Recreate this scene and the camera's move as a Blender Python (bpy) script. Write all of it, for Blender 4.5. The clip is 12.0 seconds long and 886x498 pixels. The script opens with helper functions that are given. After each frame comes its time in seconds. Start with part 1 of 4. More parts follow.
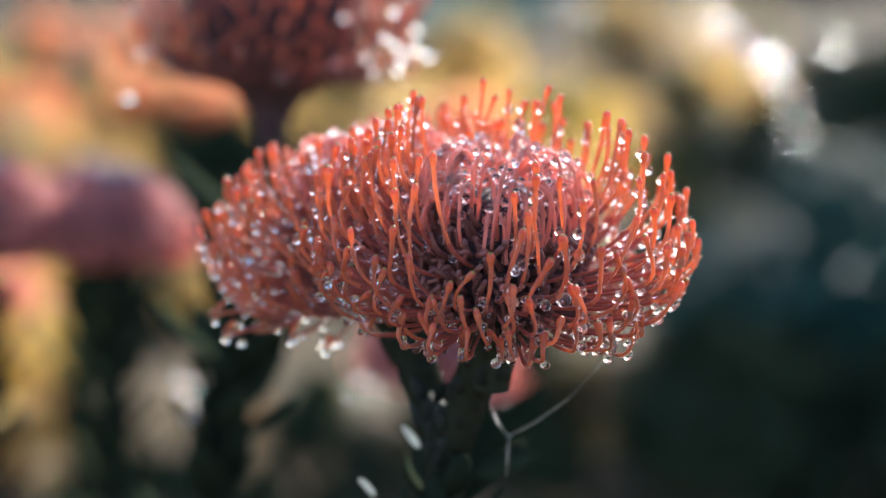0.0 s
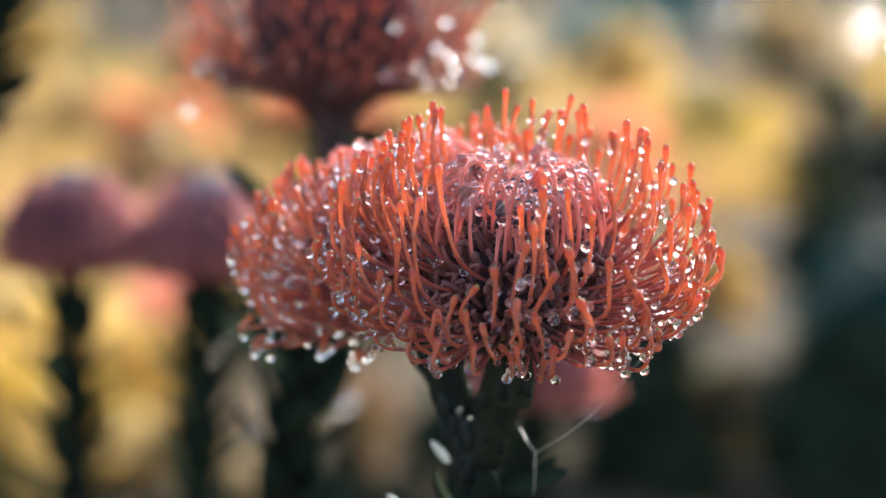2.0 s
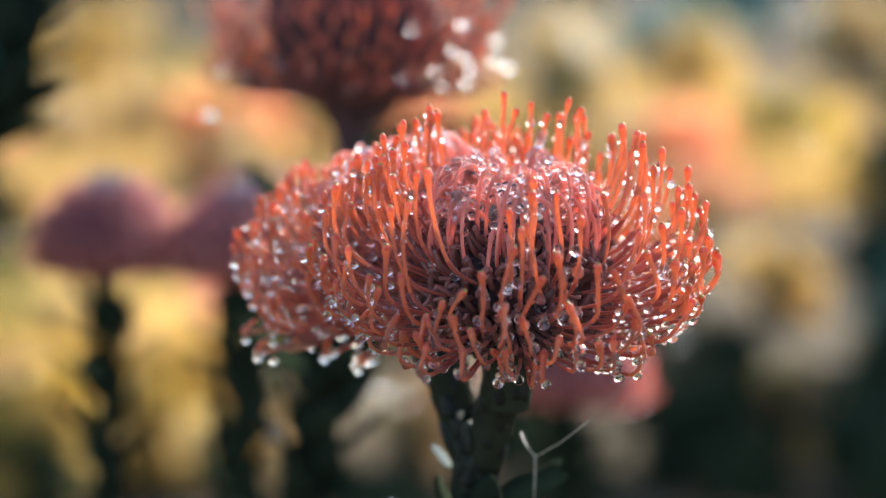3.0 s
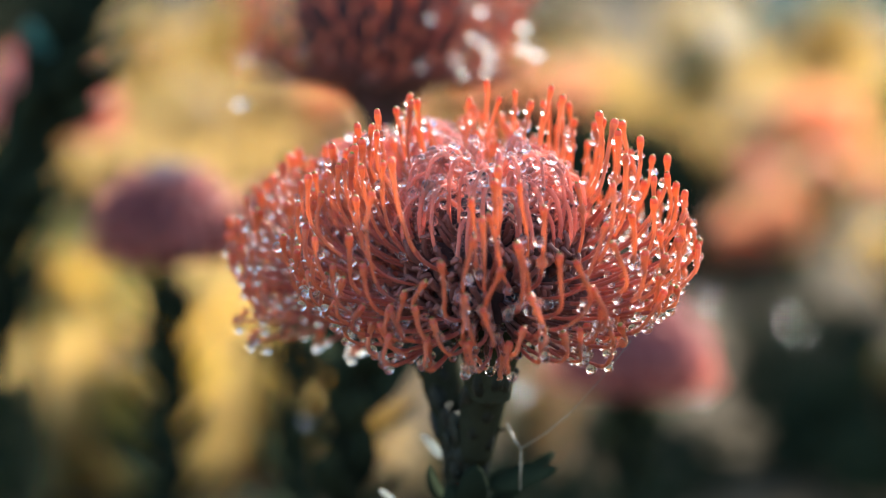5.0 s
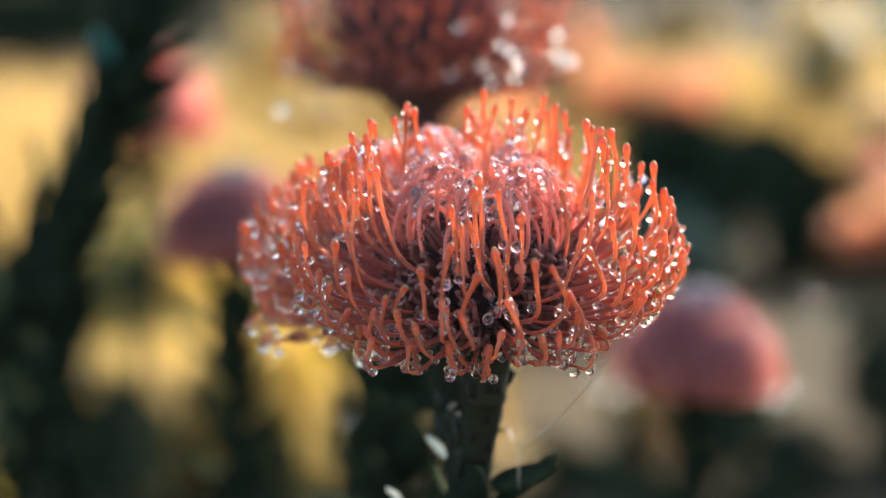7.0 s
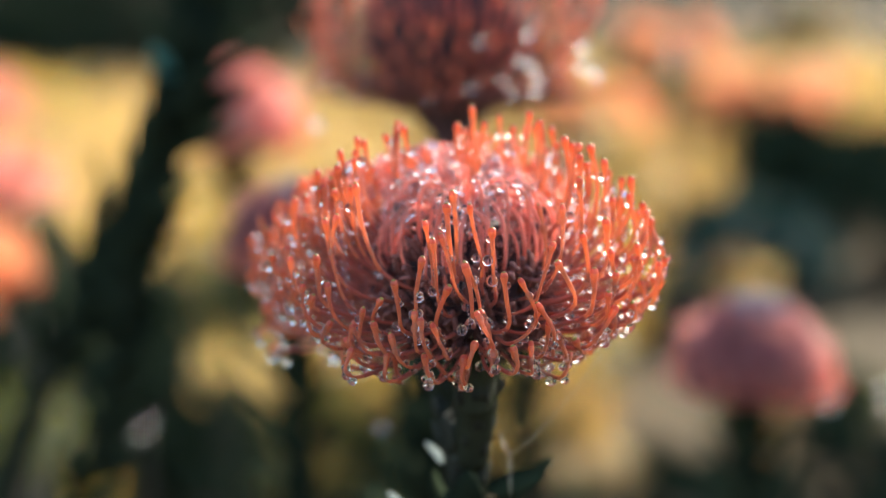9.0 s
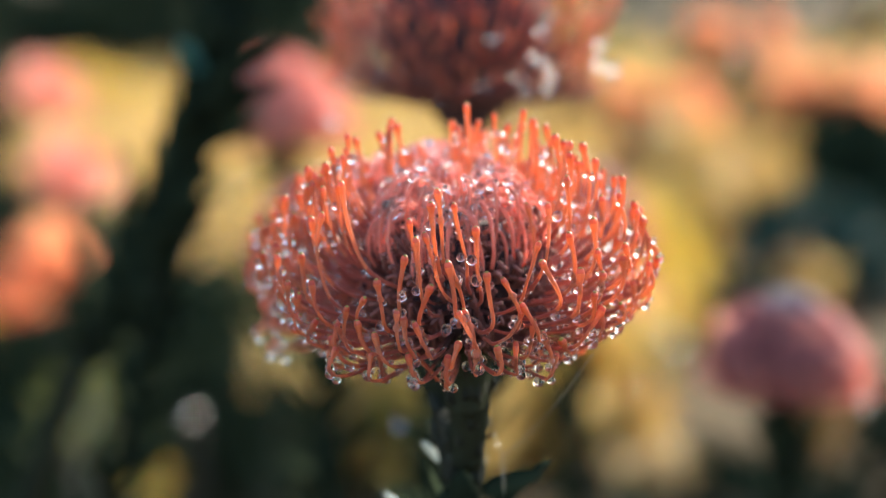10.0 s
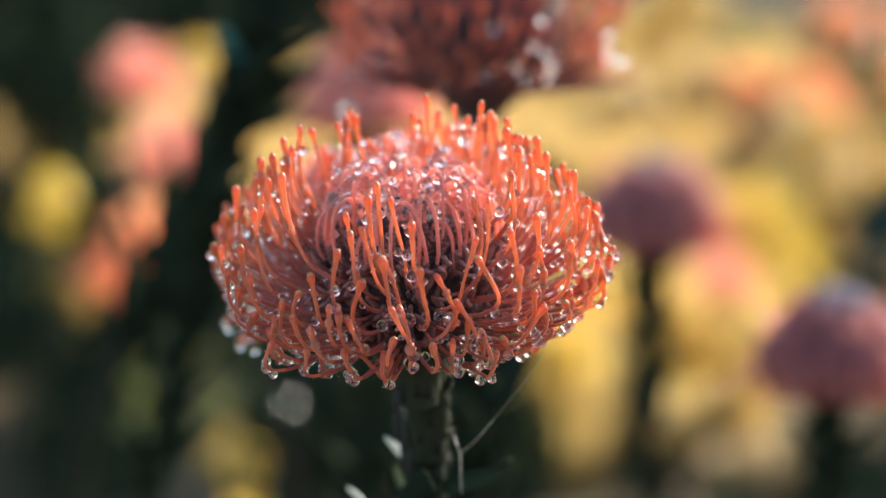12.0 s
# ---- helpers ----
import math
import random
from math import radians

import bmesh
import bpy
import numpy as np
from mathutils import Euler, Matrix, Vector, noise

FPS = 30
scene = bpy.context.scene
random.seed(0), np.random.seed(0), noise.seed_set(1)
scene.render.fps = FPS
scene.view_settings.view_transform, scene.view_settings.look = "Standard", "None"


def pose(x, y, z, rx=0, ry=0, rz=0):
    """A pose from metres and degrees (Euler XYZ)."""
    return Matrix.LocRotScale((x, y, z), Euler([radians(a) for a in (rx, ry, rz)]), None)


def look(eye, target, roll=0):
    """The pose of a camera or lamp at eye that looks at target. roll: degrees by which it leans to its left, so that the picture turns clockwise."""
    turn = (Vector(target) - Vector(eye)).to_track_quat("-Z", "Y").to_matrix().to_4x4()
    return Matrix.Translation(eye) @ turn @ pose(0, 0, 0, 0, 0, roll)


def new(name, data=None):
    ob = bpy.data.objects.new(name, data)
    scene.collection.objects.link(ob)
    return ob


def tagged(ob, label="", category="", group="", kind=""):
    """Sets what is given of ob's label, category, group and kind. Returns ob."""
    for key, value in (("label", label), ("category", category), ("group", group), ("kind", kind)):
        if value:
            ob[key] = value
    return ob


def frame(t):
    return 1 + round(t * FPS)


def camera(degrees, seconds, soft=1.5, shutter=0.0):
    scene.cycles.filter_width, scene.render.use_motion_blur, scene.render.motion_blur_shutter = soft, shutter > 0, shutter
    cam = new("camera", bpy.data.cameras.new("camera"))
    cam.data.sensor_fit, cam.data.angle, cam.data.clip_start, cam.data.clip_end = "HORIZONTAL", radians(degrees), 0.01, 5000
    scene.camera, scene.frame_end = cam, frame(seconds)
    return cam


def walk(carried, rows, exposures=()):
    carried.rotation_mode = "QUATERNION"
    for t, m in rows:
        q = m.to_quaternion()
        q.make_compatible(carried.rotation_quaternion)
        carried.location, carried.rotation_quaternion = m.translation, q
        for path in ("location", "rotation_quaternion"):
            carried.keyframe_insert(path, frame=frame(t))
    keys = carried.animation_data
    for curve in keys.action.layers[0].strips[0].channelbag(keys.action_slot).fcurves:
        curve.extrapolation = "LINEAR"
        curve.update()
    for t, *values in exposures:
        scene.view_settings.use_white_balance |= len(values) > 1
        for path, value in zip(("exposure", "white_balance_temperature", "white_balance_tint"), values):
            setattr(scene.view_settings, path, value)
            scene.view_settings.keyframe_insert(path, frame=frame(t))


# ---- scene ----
# ------------------------------------------------------------ camera
cam = camera(25, 12.0, soft=1.1)
cam.data.dof.use_dof = True
cam.data.dof.focus_distance = 0.553
cam.data.dof.aperture_fstop = 4.9
PATH = [
    (0, (-0.1318, -0.5083, 0.9749), (0.0861, 0.4563, 0.8263), 2.39),
    (0.5, (-0.1202, -0.5101, 0.9745), (0.0783, 0.4588, 0.8265), 2.14),
    (1, (-0.1102, -0.5094, 0.9748), (0.0688, 0.4632, 0.8265), 1.80),
    (1.5, (-0.0999, -0.5086, 0.9762), (0.0580, 0.4677, 0.8277), 1.50),
    (2, (-0.0895, -0.5069, 0.9765), (0.0499, 0.4724, 0.8291), 1.41),
    (2.5, (-0.0780, -0.5069, 0.9778), (0.0426, 0.4747, 0.8300), 1.35),
    (3, (-0.0668, -0.5080, 0.9779), (0.0359, 0.4756, 0.8298), 1.00),
    (5, (-0.0195, -0.5063, 0.9788), (0.0128, 0.4809, 0.8229), 0.38),
    (5.5, (-0.0098, -0.5090, 0.9803), (0.0059, 0.4787, 0.8244), 0.23),
    (6, (0.0000, -0.5123, 0.9811), (-0.0000, 0.4753, 0.8247), -0.00),
    (6.5, (0.0106, -0.5156, 0.9819), (-0.0072, 0.4719, 0.8254), -0.12),
    (8.5, (0.0521, -0.5376, 0.9875), (-0.0268, 0.4472, 0.8328), -0.90),
    (9, (0.0642, -0.5378, 0.9884), (-0.0334, 0.4455, 0.8346), -1.10),
    (9.5, (0.0763, -0.5351, 0.9886), (-0.0403, 0.4460, 0.8337), -1.07),
    (10, (0.0876, -0.5307, 0.9888), (-0.0451, 0.4481, 0.8325), -1.08),
    (10.5, (0.1028, -0.5235, 0.9884), (-0.0467, 0.4529, 0.8322), -1.32),
    (11, (0.1170, -0.5200, 0.9885), (-0.0464, 0.4539, 0.8309), -1.31),
    (11.5, (0.1291, -0.5170, 0.9892), (-0.0518, 0.4531, 0.8275), -1.22),
    (12, (0.1388, -0.5120, 0.9888), (-0.0589, 0.4547, 0.8267), -0.82),
]
walk(cam, [(t, look(e, a, r)) for t, e, a, r in PATH], exposures=[(0, 1.44, 5750, 9), (5, 1.56, 6080, 5), (12, 1.56, 6220, 3.5)])

# ------------------------------------------------------------ light
SUN_AZ, SUN_EL = radians(34), radians(25)
TO_SUN = Vector((math.sin(SUN_AZ) * math.cos(SUN_EL), math.cos(SUN_AZ) * math.cos(SUN_EL), math.sin(SUN_EL)))
world = bpy.data.worlds.new("world")
scene.world = world
scene.cycles.sample_clamp_indirect = 0.0
world.use_nodes = True
wn = world.node_tree
sky = wn.nodes.new("ShaderNodeTexSky")
sky.sky_type, sky.sun_disc = "NISHITA", False
sky.sun_elevation, sky.sun_rotation = SUN_EL, SUN_AZ
wn.links.new(sky.outputs[0], wn.nodes["Background"].inputs[0])
wn.nodes["Background"].inputs[1].default_value = 0.15
sun = new("sun", bpy.data.lights.new("sun", "SUN"))
sun.data.energy, sun.data.angle, sun.data.color = 4.5, radians(0.53), (1.0, 0.9, 0.74)
sun.matrix_basis = look(TO_SUN * 30, (0, 0, 0))


# ------------------------------------------------------------ materials
def material(name, a, b, rough=0.5, scale=40.0, bump=0.1, glow=0.0, glow_colour=None, coat=0.0, per="object", grain=400.0, vary=0.25, gloss=0.5):
    """A surface between the colours a and b, by patches and by piece; glow: the share of light that passes through it."""
    m = bpy.data.materials.new(name)
    m.use_nodes = True
    nt = m.node_tree
    p, out = nt.nodes["Principled BSDF"], nt.nodes["Material Output"]
    co = nt.nodes.new("ShaderNodeTexCoord")
    big, fine = nt.nodes.new("ShaderNodeTexNoise"), nt.nodes.new("ShaderNodeTexNoise")
    big.inputs["Scale"].default_value, fine.inputs["Scale"].default_value = scale, grain
    nt.links.new(co.outputs["Object"], big.inputs["Vector"])
    nt.links.new(co.outputs["Object"], fine.inputs["Vector"])
    if per == "object":
        pick = nt.nodes.new("ShaderNodeObjectInfo").outputs["Random"]
    else:
        pick = nt.nodes.new("ShaderNodeNewGeometry").outputs["Random Per Island"]
    blend = nt.nodes.new("ShaderNodeMath")
    blend.operation = "MULTIPLY_ADD"
    blend.inputs[1].default_value = 0.55
    nt.links.new(pick, blend.inputs[0])
    half = nt.nodes.new("ShaderNodeMath")
    half.operation = "MULTIPLY_ADD"
    half.inputs[1].default_value, half.inputs[2].default_value = 0.9, -0.22
    nt.links.new(big.outputs[0], half.inputs[0])
    nt.links.new(half.outputs[0], blend.inputs[2])
    mix = nt.nodes.new("ShaderNodeMix")
    mix.data_type, mix.clamp_factor = "RGBA", True
    mix.inputs["A"].default_value, mix.inputs["B"].default_value = (*a, 1), (*b, 1)
    nt.links.new(blend.outputs[0], mix.inputs["Factor"])
    nt.links.new(mix.outputs["Result"], p.inputs["Base Color"])
    rr = nt.nodes.new("ShaderNodeMath")
    rr.operation = "MULTIPLY_ADD"
    rr.inputs[1].default_value, rr.inputs[2].default_value = vary, rough - vary / 2
    nt.links.new(fine.outputs[0], rr.inputs[0])
    nt.links.new(rr.outputs[0], p.inputs["Roughness"])
    p.inputs["Coat Weight"].default_value, p.inputs["Specular IOR Level"].default_value = coat, gloss
    if bump:
        bp = nt.nodes.new("ShaderNodeBump")
        bp.inputs["Strength"].default_value, bp.inputs["Distance"].default_value = bump, 0.3 / grain
        nt.links.new(fine.outputs[0], bp.inputs["Height"])
        nt.links.new(bp.outputs[0], p.inputs["Normal"])
    if glow:
        tr, ms = nt.nodes.new("ShaderNodeBsdfTranslucent"), nt.nodes.new("ShaderNodeMixShader")
        if glow_colour:
            tr.inputs[0].default_value = (*glow_colour, 1)
        else:
            nt.links.new(mix.outputs["Result"], tr.inputs[0])
        ms.inputs[0].default_value = glow
        nt.links.new(p.outputs[0], ms.inputs[1])
        nt.links.new(tr.outputs[0], ms.inputs[2])
        nt.links.new(ms.outputs[0], out.inputs[0])
    return m


STYLE = material("coral_style", (0.46, 0.085, 0.065), (0.72, 0.26, 0.155), 0.42, 380, 0.6, 0.50, (1.0, 0.45, 0.22), grain=1500, gloss=0.35)
# Red-brown foot, kept dark to stand in for shade low in the head
STYLE_FOOT = material("brown_red_shaded_foot", (0.34, 0.075, 0.06), (0.55, 0.15, 0.11), 0.42, 120, 0.35, 0.3, (0.85, 0.26, 0.13), grain=1500)
TIP = material("orange_club", (0.54, 0.10, 0.055), (0.76, 0.26, 0.12), 0.36, 420, 0.3, 0.5, (1.0, 0.40, 0.18), grain=2500)
TIP_RED = material("crimson_club_end", (0.46, 0.06, 0.045), (0.68, 0.19, 0.10), 0.36, 300, 0.1, 0.4, (1.0, 0.27, 0.15), grain=2500)
TIP_END = material("olive_tip_end", (0.22, 0.10, 0.03), (0.36, 0.30, 0.06), 0.55, 300, 0.1, grain=2500, gloss=0.2)
LOOP = material("mauve_floret", (0.93, 0.29, 0.20), (0.98, 0.45, 0.35), 0.5, 200, 0.6, 0.6, (1.0, 0.46, 0.36), grain=2500, gloss=0.3)
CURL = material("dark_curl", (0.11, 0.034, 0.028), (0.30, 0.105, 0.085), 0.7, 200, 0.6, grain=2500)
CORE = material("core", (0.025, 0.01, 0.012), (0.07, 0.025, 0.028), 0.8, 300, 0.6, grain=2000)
BUD = material("bud_floret", (0.20, 0.065, 0.07), (0.36, 0.12, 0.12), 0.6, 60, 0.5, 0.3, (0.80, 0.25, 0.22), grain=2000)
HAIR = material("silky_hair", (0.66, 0.24, 0.23), (0.82, 0.38, 0.35), 0.5, 60, 0.0, 0.6, (1.0, 0.42, 0.36), per="island")
BUD_TOP = material("bud_crown", (0.10, 0.08, 0.12), (0.24, 0.15, 0.20), 0.6, 60, 0.5, grain=2000)
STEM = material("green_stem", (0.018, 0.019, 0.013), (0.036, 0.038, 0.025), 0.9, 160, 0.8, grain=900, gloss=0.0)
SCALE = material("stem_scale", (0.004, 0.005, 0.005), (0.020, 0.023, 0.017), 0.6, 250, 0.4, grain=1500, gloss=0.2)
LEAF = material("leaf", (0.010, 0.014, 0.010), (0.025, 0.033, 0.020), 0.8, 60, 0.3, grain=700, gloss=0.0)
SILVER = material("silver_leaf", (0.5, 0.55, 0.53), (0.75, 0.78, 0.75), 0.3, 80, 0.3, 0.3, (0.8, 0.8, 0.75), grain=900)
WOOL = material("wool", (0.92, 0.40, 0.36), (0.98, 0.60, 0.54), 0.6, 50, 0.0, 0.65)
WEB = material("web", (0.35, 0.33, 0.28), (0.5, 0.47, 0.4), 0.3, 50, 0.0, 0.3)
BUSHLEAF = material("bush_leaf", (0.035, 0.05, 0.022), (0.11, 0.12, 0.035), 0.3, 4, 0.2, 0.3, (0.20, 0.20, 0.03), per="island", grain=60)
# Near-black leaf colour carries the shade on the shrubs' near side
DARKLEAF = material("shaded_bush_leaf", (0.017, 0.024, 0.014), (0.038, 0.049, 0.027), 0.6, 4, 0.2, per="island", grain=60, gloss=0.0)
GOLDLEAF = material("gold_leaf", (0.40, 0.25, 0.05), (0.68, 0.48, 0.12), 0.4, 3, 0.2, 0.45, (0.92, 0.57, 0.11), per="island", grain=60)
YELLOWLEAF = material("yellow_leaf", (0.48, 0.31, 0.035), (0.72, 0.53, 0.09), 0.35, 3, 0.2, 0.45, (0.87, 0.60, 0.075), per="island", grain=60)
CREAMLEAF = material("cream_leaf", (0.50, 0.35, 0.11), (0.72, 0.55, 0.22), 0.45, 3, 0.2, 0.45, (0.94, 0.66, 0.24), per="island", grain=60)
TANLEAF = material("tan_leaf", (0.34, 0.25, 0.13), (0.56, 0.44, 0.25), 0.5, 3, 0.2, 0.4, (0.68, 0.48, 0.24), per="island", grain=60)
BROWNLEAF = material("brown_leaf", (0.13, 0.07, 0.03), (0.32, 0.18, 0.07), 0.45, 3, 0.2, 0.3, (0.4, 0.2, 0.06), per="island", grain=60)
# Darkened copy of the teal leaf: its shaded side is put into the colour
BLUELEAF = material("shaded_blue_green_leaf", (0.012, 0.040, 0.032), (0.040, 0.092, 0.070), 0.5, 4, 0.2, 0.15, per="island", grain=60, gloss=0.1)
TEALLEAF = material("teal_leaf", (0.05, 0.18, 0.16), (0.14, 0.34, 0.3), 0.3, 4, 0.2, 0.3, per="island", grain=60)
# Glossy surface of the added leaves that mirror the sun as glints
GLINTLEAF = material("glint_leaf", (0.05, 0.08, 0.04), (0.09, 0.12, 0.06), 0.23, 40, 0.0, vary=0.04)
GRASS = material("straw_grass", (0.26, 0.155, 0.055), (0.56, 0.38, 0.13), 0.5, 0.7, 0.1, 0.45, (0.72, 0.46, 0.14), per="island", grain=60)
FARFLOWER = material("far_flower", (0.80, 0.31, 0.16), (0.90, 0.47, 0.27), 0.45, 30, 0.2, 0.6, (1.0, 0.48, 0.24), per="island", grain=300)
FARPINK = material("far_pink_flower", (0.72, 0.26, 0.20), (0.85, 0.42, 0.34), 0.45, 30, 0.2, 0.45, (1.0, 0.46, 0.36), per="island", grain=300)
BARK = material("bark", (0.06, 0.045, 0.035), (0.14, 0.11, 0.08), 0.8, 60, 0.8, grain=300)
GROUND = material("dry_ground", (0.038, 0.029, 0.019), (0.125, 0.085, 0.043), 0.95, 0.5, 0.8, grain=12, gloss=0.1)

WATER = bpy.data.materials.new("water")
WATER.use_nodes = True
wp = WATER.node_tree.nodes["Principled BSDF"]
wp.inputs["Base Color"].default_value = (1, 1, 1, 1)
wp.inputs["Transmission Weight"].default_value, wp.inputs["IOR"].default_value, wp.inputs["Roughness"].default_value = 1.0, 1.333, 0.03


# ------------------------------------------------------------ mesh tools
class Geo:
    """Vertices and faces of one mesh, with a material slot for each face."""

    def __init__(self):
        self.v, self.f, self.m = [], [], []

    def tube(self, pts, radii, sides=6, slots=0, cap=True):
        """A round tube along points. slots: one material slot, or one for each segment."""
        pts = [Vector(p) for p in pts]
        n, base = len(pts), len(self.v)
        side = None
        for i, p in enumerate(pts):
            d = (pts[min(i + 1, n - 1)] - pts[max(i - 1, 0)]).normalized()
            if side is None:
                side = d.orthogonal().normalized()
            side = (side - d * side.dot(d)).normalized()
            other = d.cross(side)
            for k in range(sides):
                a = 2 * math.pi * k / sides
                self.v.append(p + (side * math.cos(a) + other * math.sin(a)) * radii[i])
        for i in range(n - 1):
            s = slots if isinstance(slots, int) else slots[i]
            for k in range(sides):
                a, b = base + i * sides + k, base + i * sides + (k + 1) % sides
                self.f.append((a, b, b + sides, a + sides))
                self.m.append(s)
        if cap:
            s0, s1 = (slots, slots) if isinstance(slots, int) else (slots[0], slots[-1])
            self.f.append(tuple(base + k for k in reversed(range(sides))))
            self.f.append(tuple(base + (n - 1) * sides + k for k in range(sides)))
            self.m += [s0, s1]
        return self

    def turned(self, profile, sides=16, slot=0):
        """A body of revolution round z from (radius, height) pairs."""
        base, n = len(self.v), len(profile)
        for r, z in profile:
            for k in range(sides):
                a = 2 * math.pi * k / sides
                self.v.append(Vector((r * math.cos(a), r * math.sin(a), z)))
        for i in range(n - 1):
            for k in range(sides):
                a, b = base + i * sides + k, base + i * sides + (k + 1) % sides
                self.f.append((a, b, b + sides, a + sides))
                self.m.append(slot)
        return self

    def leaf(self, m, length, width, curl=0.25, fold=0.25, thick=0.0006, rows=6, slot=0):
        """A thick leaf along +x of m, folded along its midrib, curled upwards, with a blunt tip."""
        base = len(self.v)
        for i in range(rows + 1):
            u = i / rows
            w = width * 0.5 * max(0.12, math.sin(math.pi * min(1, 0.12 + 0.8 * u ** 0.8)) ** 0.8) * (0.15 if i == rows else 1)
            ang = curl * u
            x = length * (math.sin(ang) / curl if abs(curl) > 1e-4 else u)
            z = length * ((1 - math.cos(ang)) / curl if abs(curl) > 1e-4 else 0)
            for y, lift in ((-w, fold * w), (0, 0), (w, fold * w)):
                self.v.append(m @ Vector((x, y, z + lift + thick)))
            for y, lift in ((-w, fold * w), (0, 0), (w, fold * w)):
                self.v.append(m @ Vector((x, y * 0.96, z + lift - thick)))
        for i in range(rows):
            a, b = base + 6 * i, base + 6 * i + 6
            for q in ((a, a + 1, b + 1, b), (a + 1, a + 2, b + 2, b + 1), (a + 4, a + 3, b + 3, b + 4), (a + 5, a + 4, b + 4, b + 5),
                      (a + 3, a, b, b + 3), (a + 2, a + 5, b + 5, b + 2)):
                self.f.append(q)
                self.m.append(slot)
        a, b = base, base + 6 * rows
        self.f += [(a + 1, a, a + 3, a + 4), (a + 2, a + 1, a + 4, a + 5), (b, b + 1, b + 4, b + 3), (b + 1, b + 2, b + 5, b + 4)]
        self.m += [slot] * 4
        return self

    def card_leaf(self, c, n, along, length, width, slot=0):
        """A small folded leaf of two faces at c."""
        n, along = Vector(n).normalized(), Vector(along)
        along = (along - n * along.dot(n)).normalized()
        side, b = n.cross(along), len(self.v)
        c = Vector(c)
        lift = n * width * 0.15
        self.v += [c, c + along * length * 0.5 + side * width / 2 + lift, c + along * length, c + along * length * 0.5 - side * width / 2 + lift,
                   c + along * length * 0.55]
        self.f += [(b, b + 4, b + 2, b + 1), (b, b + 3, b + 2, b + 4)]
        self.m += [slot] * 2
        return self

    def mesh(self, name, mats, smooth=True):
        me = bpy.data.meshes.new(name)
        me.from_pydata([tuple(v) for v in self.v], [], self.f)
        for m in mats:
            me.materials.append(m)
        me.polygons.foreach_set("material_index", self.m)
        me.polygons.foreach_set("use_smooth", [smooth] * len(self.f))
        me.update()
        return me


def part(name, data, parent, m=None, label=""):
    """A mesh as a part under a thing, or under another part."""
    ob = new(name, data)
    ob.parent = parent
    if m is not None:
        ob.matrix_basis = m
    return tagged(ob, label)


def thing(name, place, label, category, group=""):
    e = new(name)
    e.empty_display_size = 0.02
    e.matrix_basis = place if isinstance(place, Matrix) else Matrix.Translation(place)
    return tagged(e, label, category, group)


def bezier(a, b, c, d, n):
    return [a * (1 - u) ** 3 + b * 3 * u * (1 - u) ** 2 + c * 3 * u * u * (1 - u) + d * u ** 3 for u in (i / (n - 1) for i in range(n))]


def axis_frame(origin, axis, spin=0.0):
    """A frame at origin whose z lies along axis."""
    return Matrix.Translation(origin) @ Vector(axis).normalized().to_track_quat("Z", "Y").to_matrix().to_4x4() @ Matrix.Rotation(spin, 4, "Z")


# ------------------------------------------------------------ setting
def build_ground():
    n, size = 60, 260.0
    g = Geo()
    for i in range(n + 1):
        for j in range(n + 1):
            x, y = (i / n - 0.5) * size, (j / n - 0.5) * size
            x, y = x * abs(x) / size * 2, y * abs(y) / size * 2
            g.v.append(Vector((x * 6, y * 6, 0.05 * noise.noise(Vector((x * 0.7, y * 0.7, 0))))))
    for i in range(n):
        for j in range(n):
            a = i * (n + 1) + j
            g.f.append((a, a + n + 1, a + n + 2, a + 1))
            g.m.append(0)
    tagged(new("ground", g.mesh("ground", [GROUND])), "dry ochre earth with straw litter", "ground", kind="structure")


build_ground()


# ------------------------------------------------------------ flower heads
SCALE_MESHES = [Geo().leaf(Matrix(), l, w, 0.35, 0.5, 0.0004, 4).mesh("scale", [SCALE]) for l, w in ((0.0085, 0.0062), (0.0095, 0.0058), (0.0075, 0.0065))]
RNG = random.Random(7)
# Bowl of open styles, from the lowest to the innermost: tip radius and tip height
BOWL = [(0.036, 0.003), (0.048, 0.008), (0.0565, 0.015), (0.0600, 0.024), (0.0588, 0.034), (0.0535, 0.043), (0.0460, 0.0515), (0.0380, 0.059), (0.0315, 0.0645)]
# The head that leans away is flatter
LEANING = [(0.040, 0.009), (0.053, 0.014), (0.0560, 0.022), (0.0550, 0.031), (0.0490, 0.040), (0.0390, 0.047), (0.0270, 0.053)]
# Rings of the taller head behind, which flares like a vase: tip radius, tip height, root height, sag, count
VASE = [
    (0.060, 0.019, 0.002, 0.005, 60),
    (0.058, 0.028, 0.003, 0.009, 50),
    (0.061, 0.040, 0.006, 0.014, 40),
    (0.060, 0.053, 0.010, 0.018, 40),
    (0.052, 0.066, 0.015, 0.022, 38),
    (0.040, 0.076, 0.020, 0.024, 30),
]


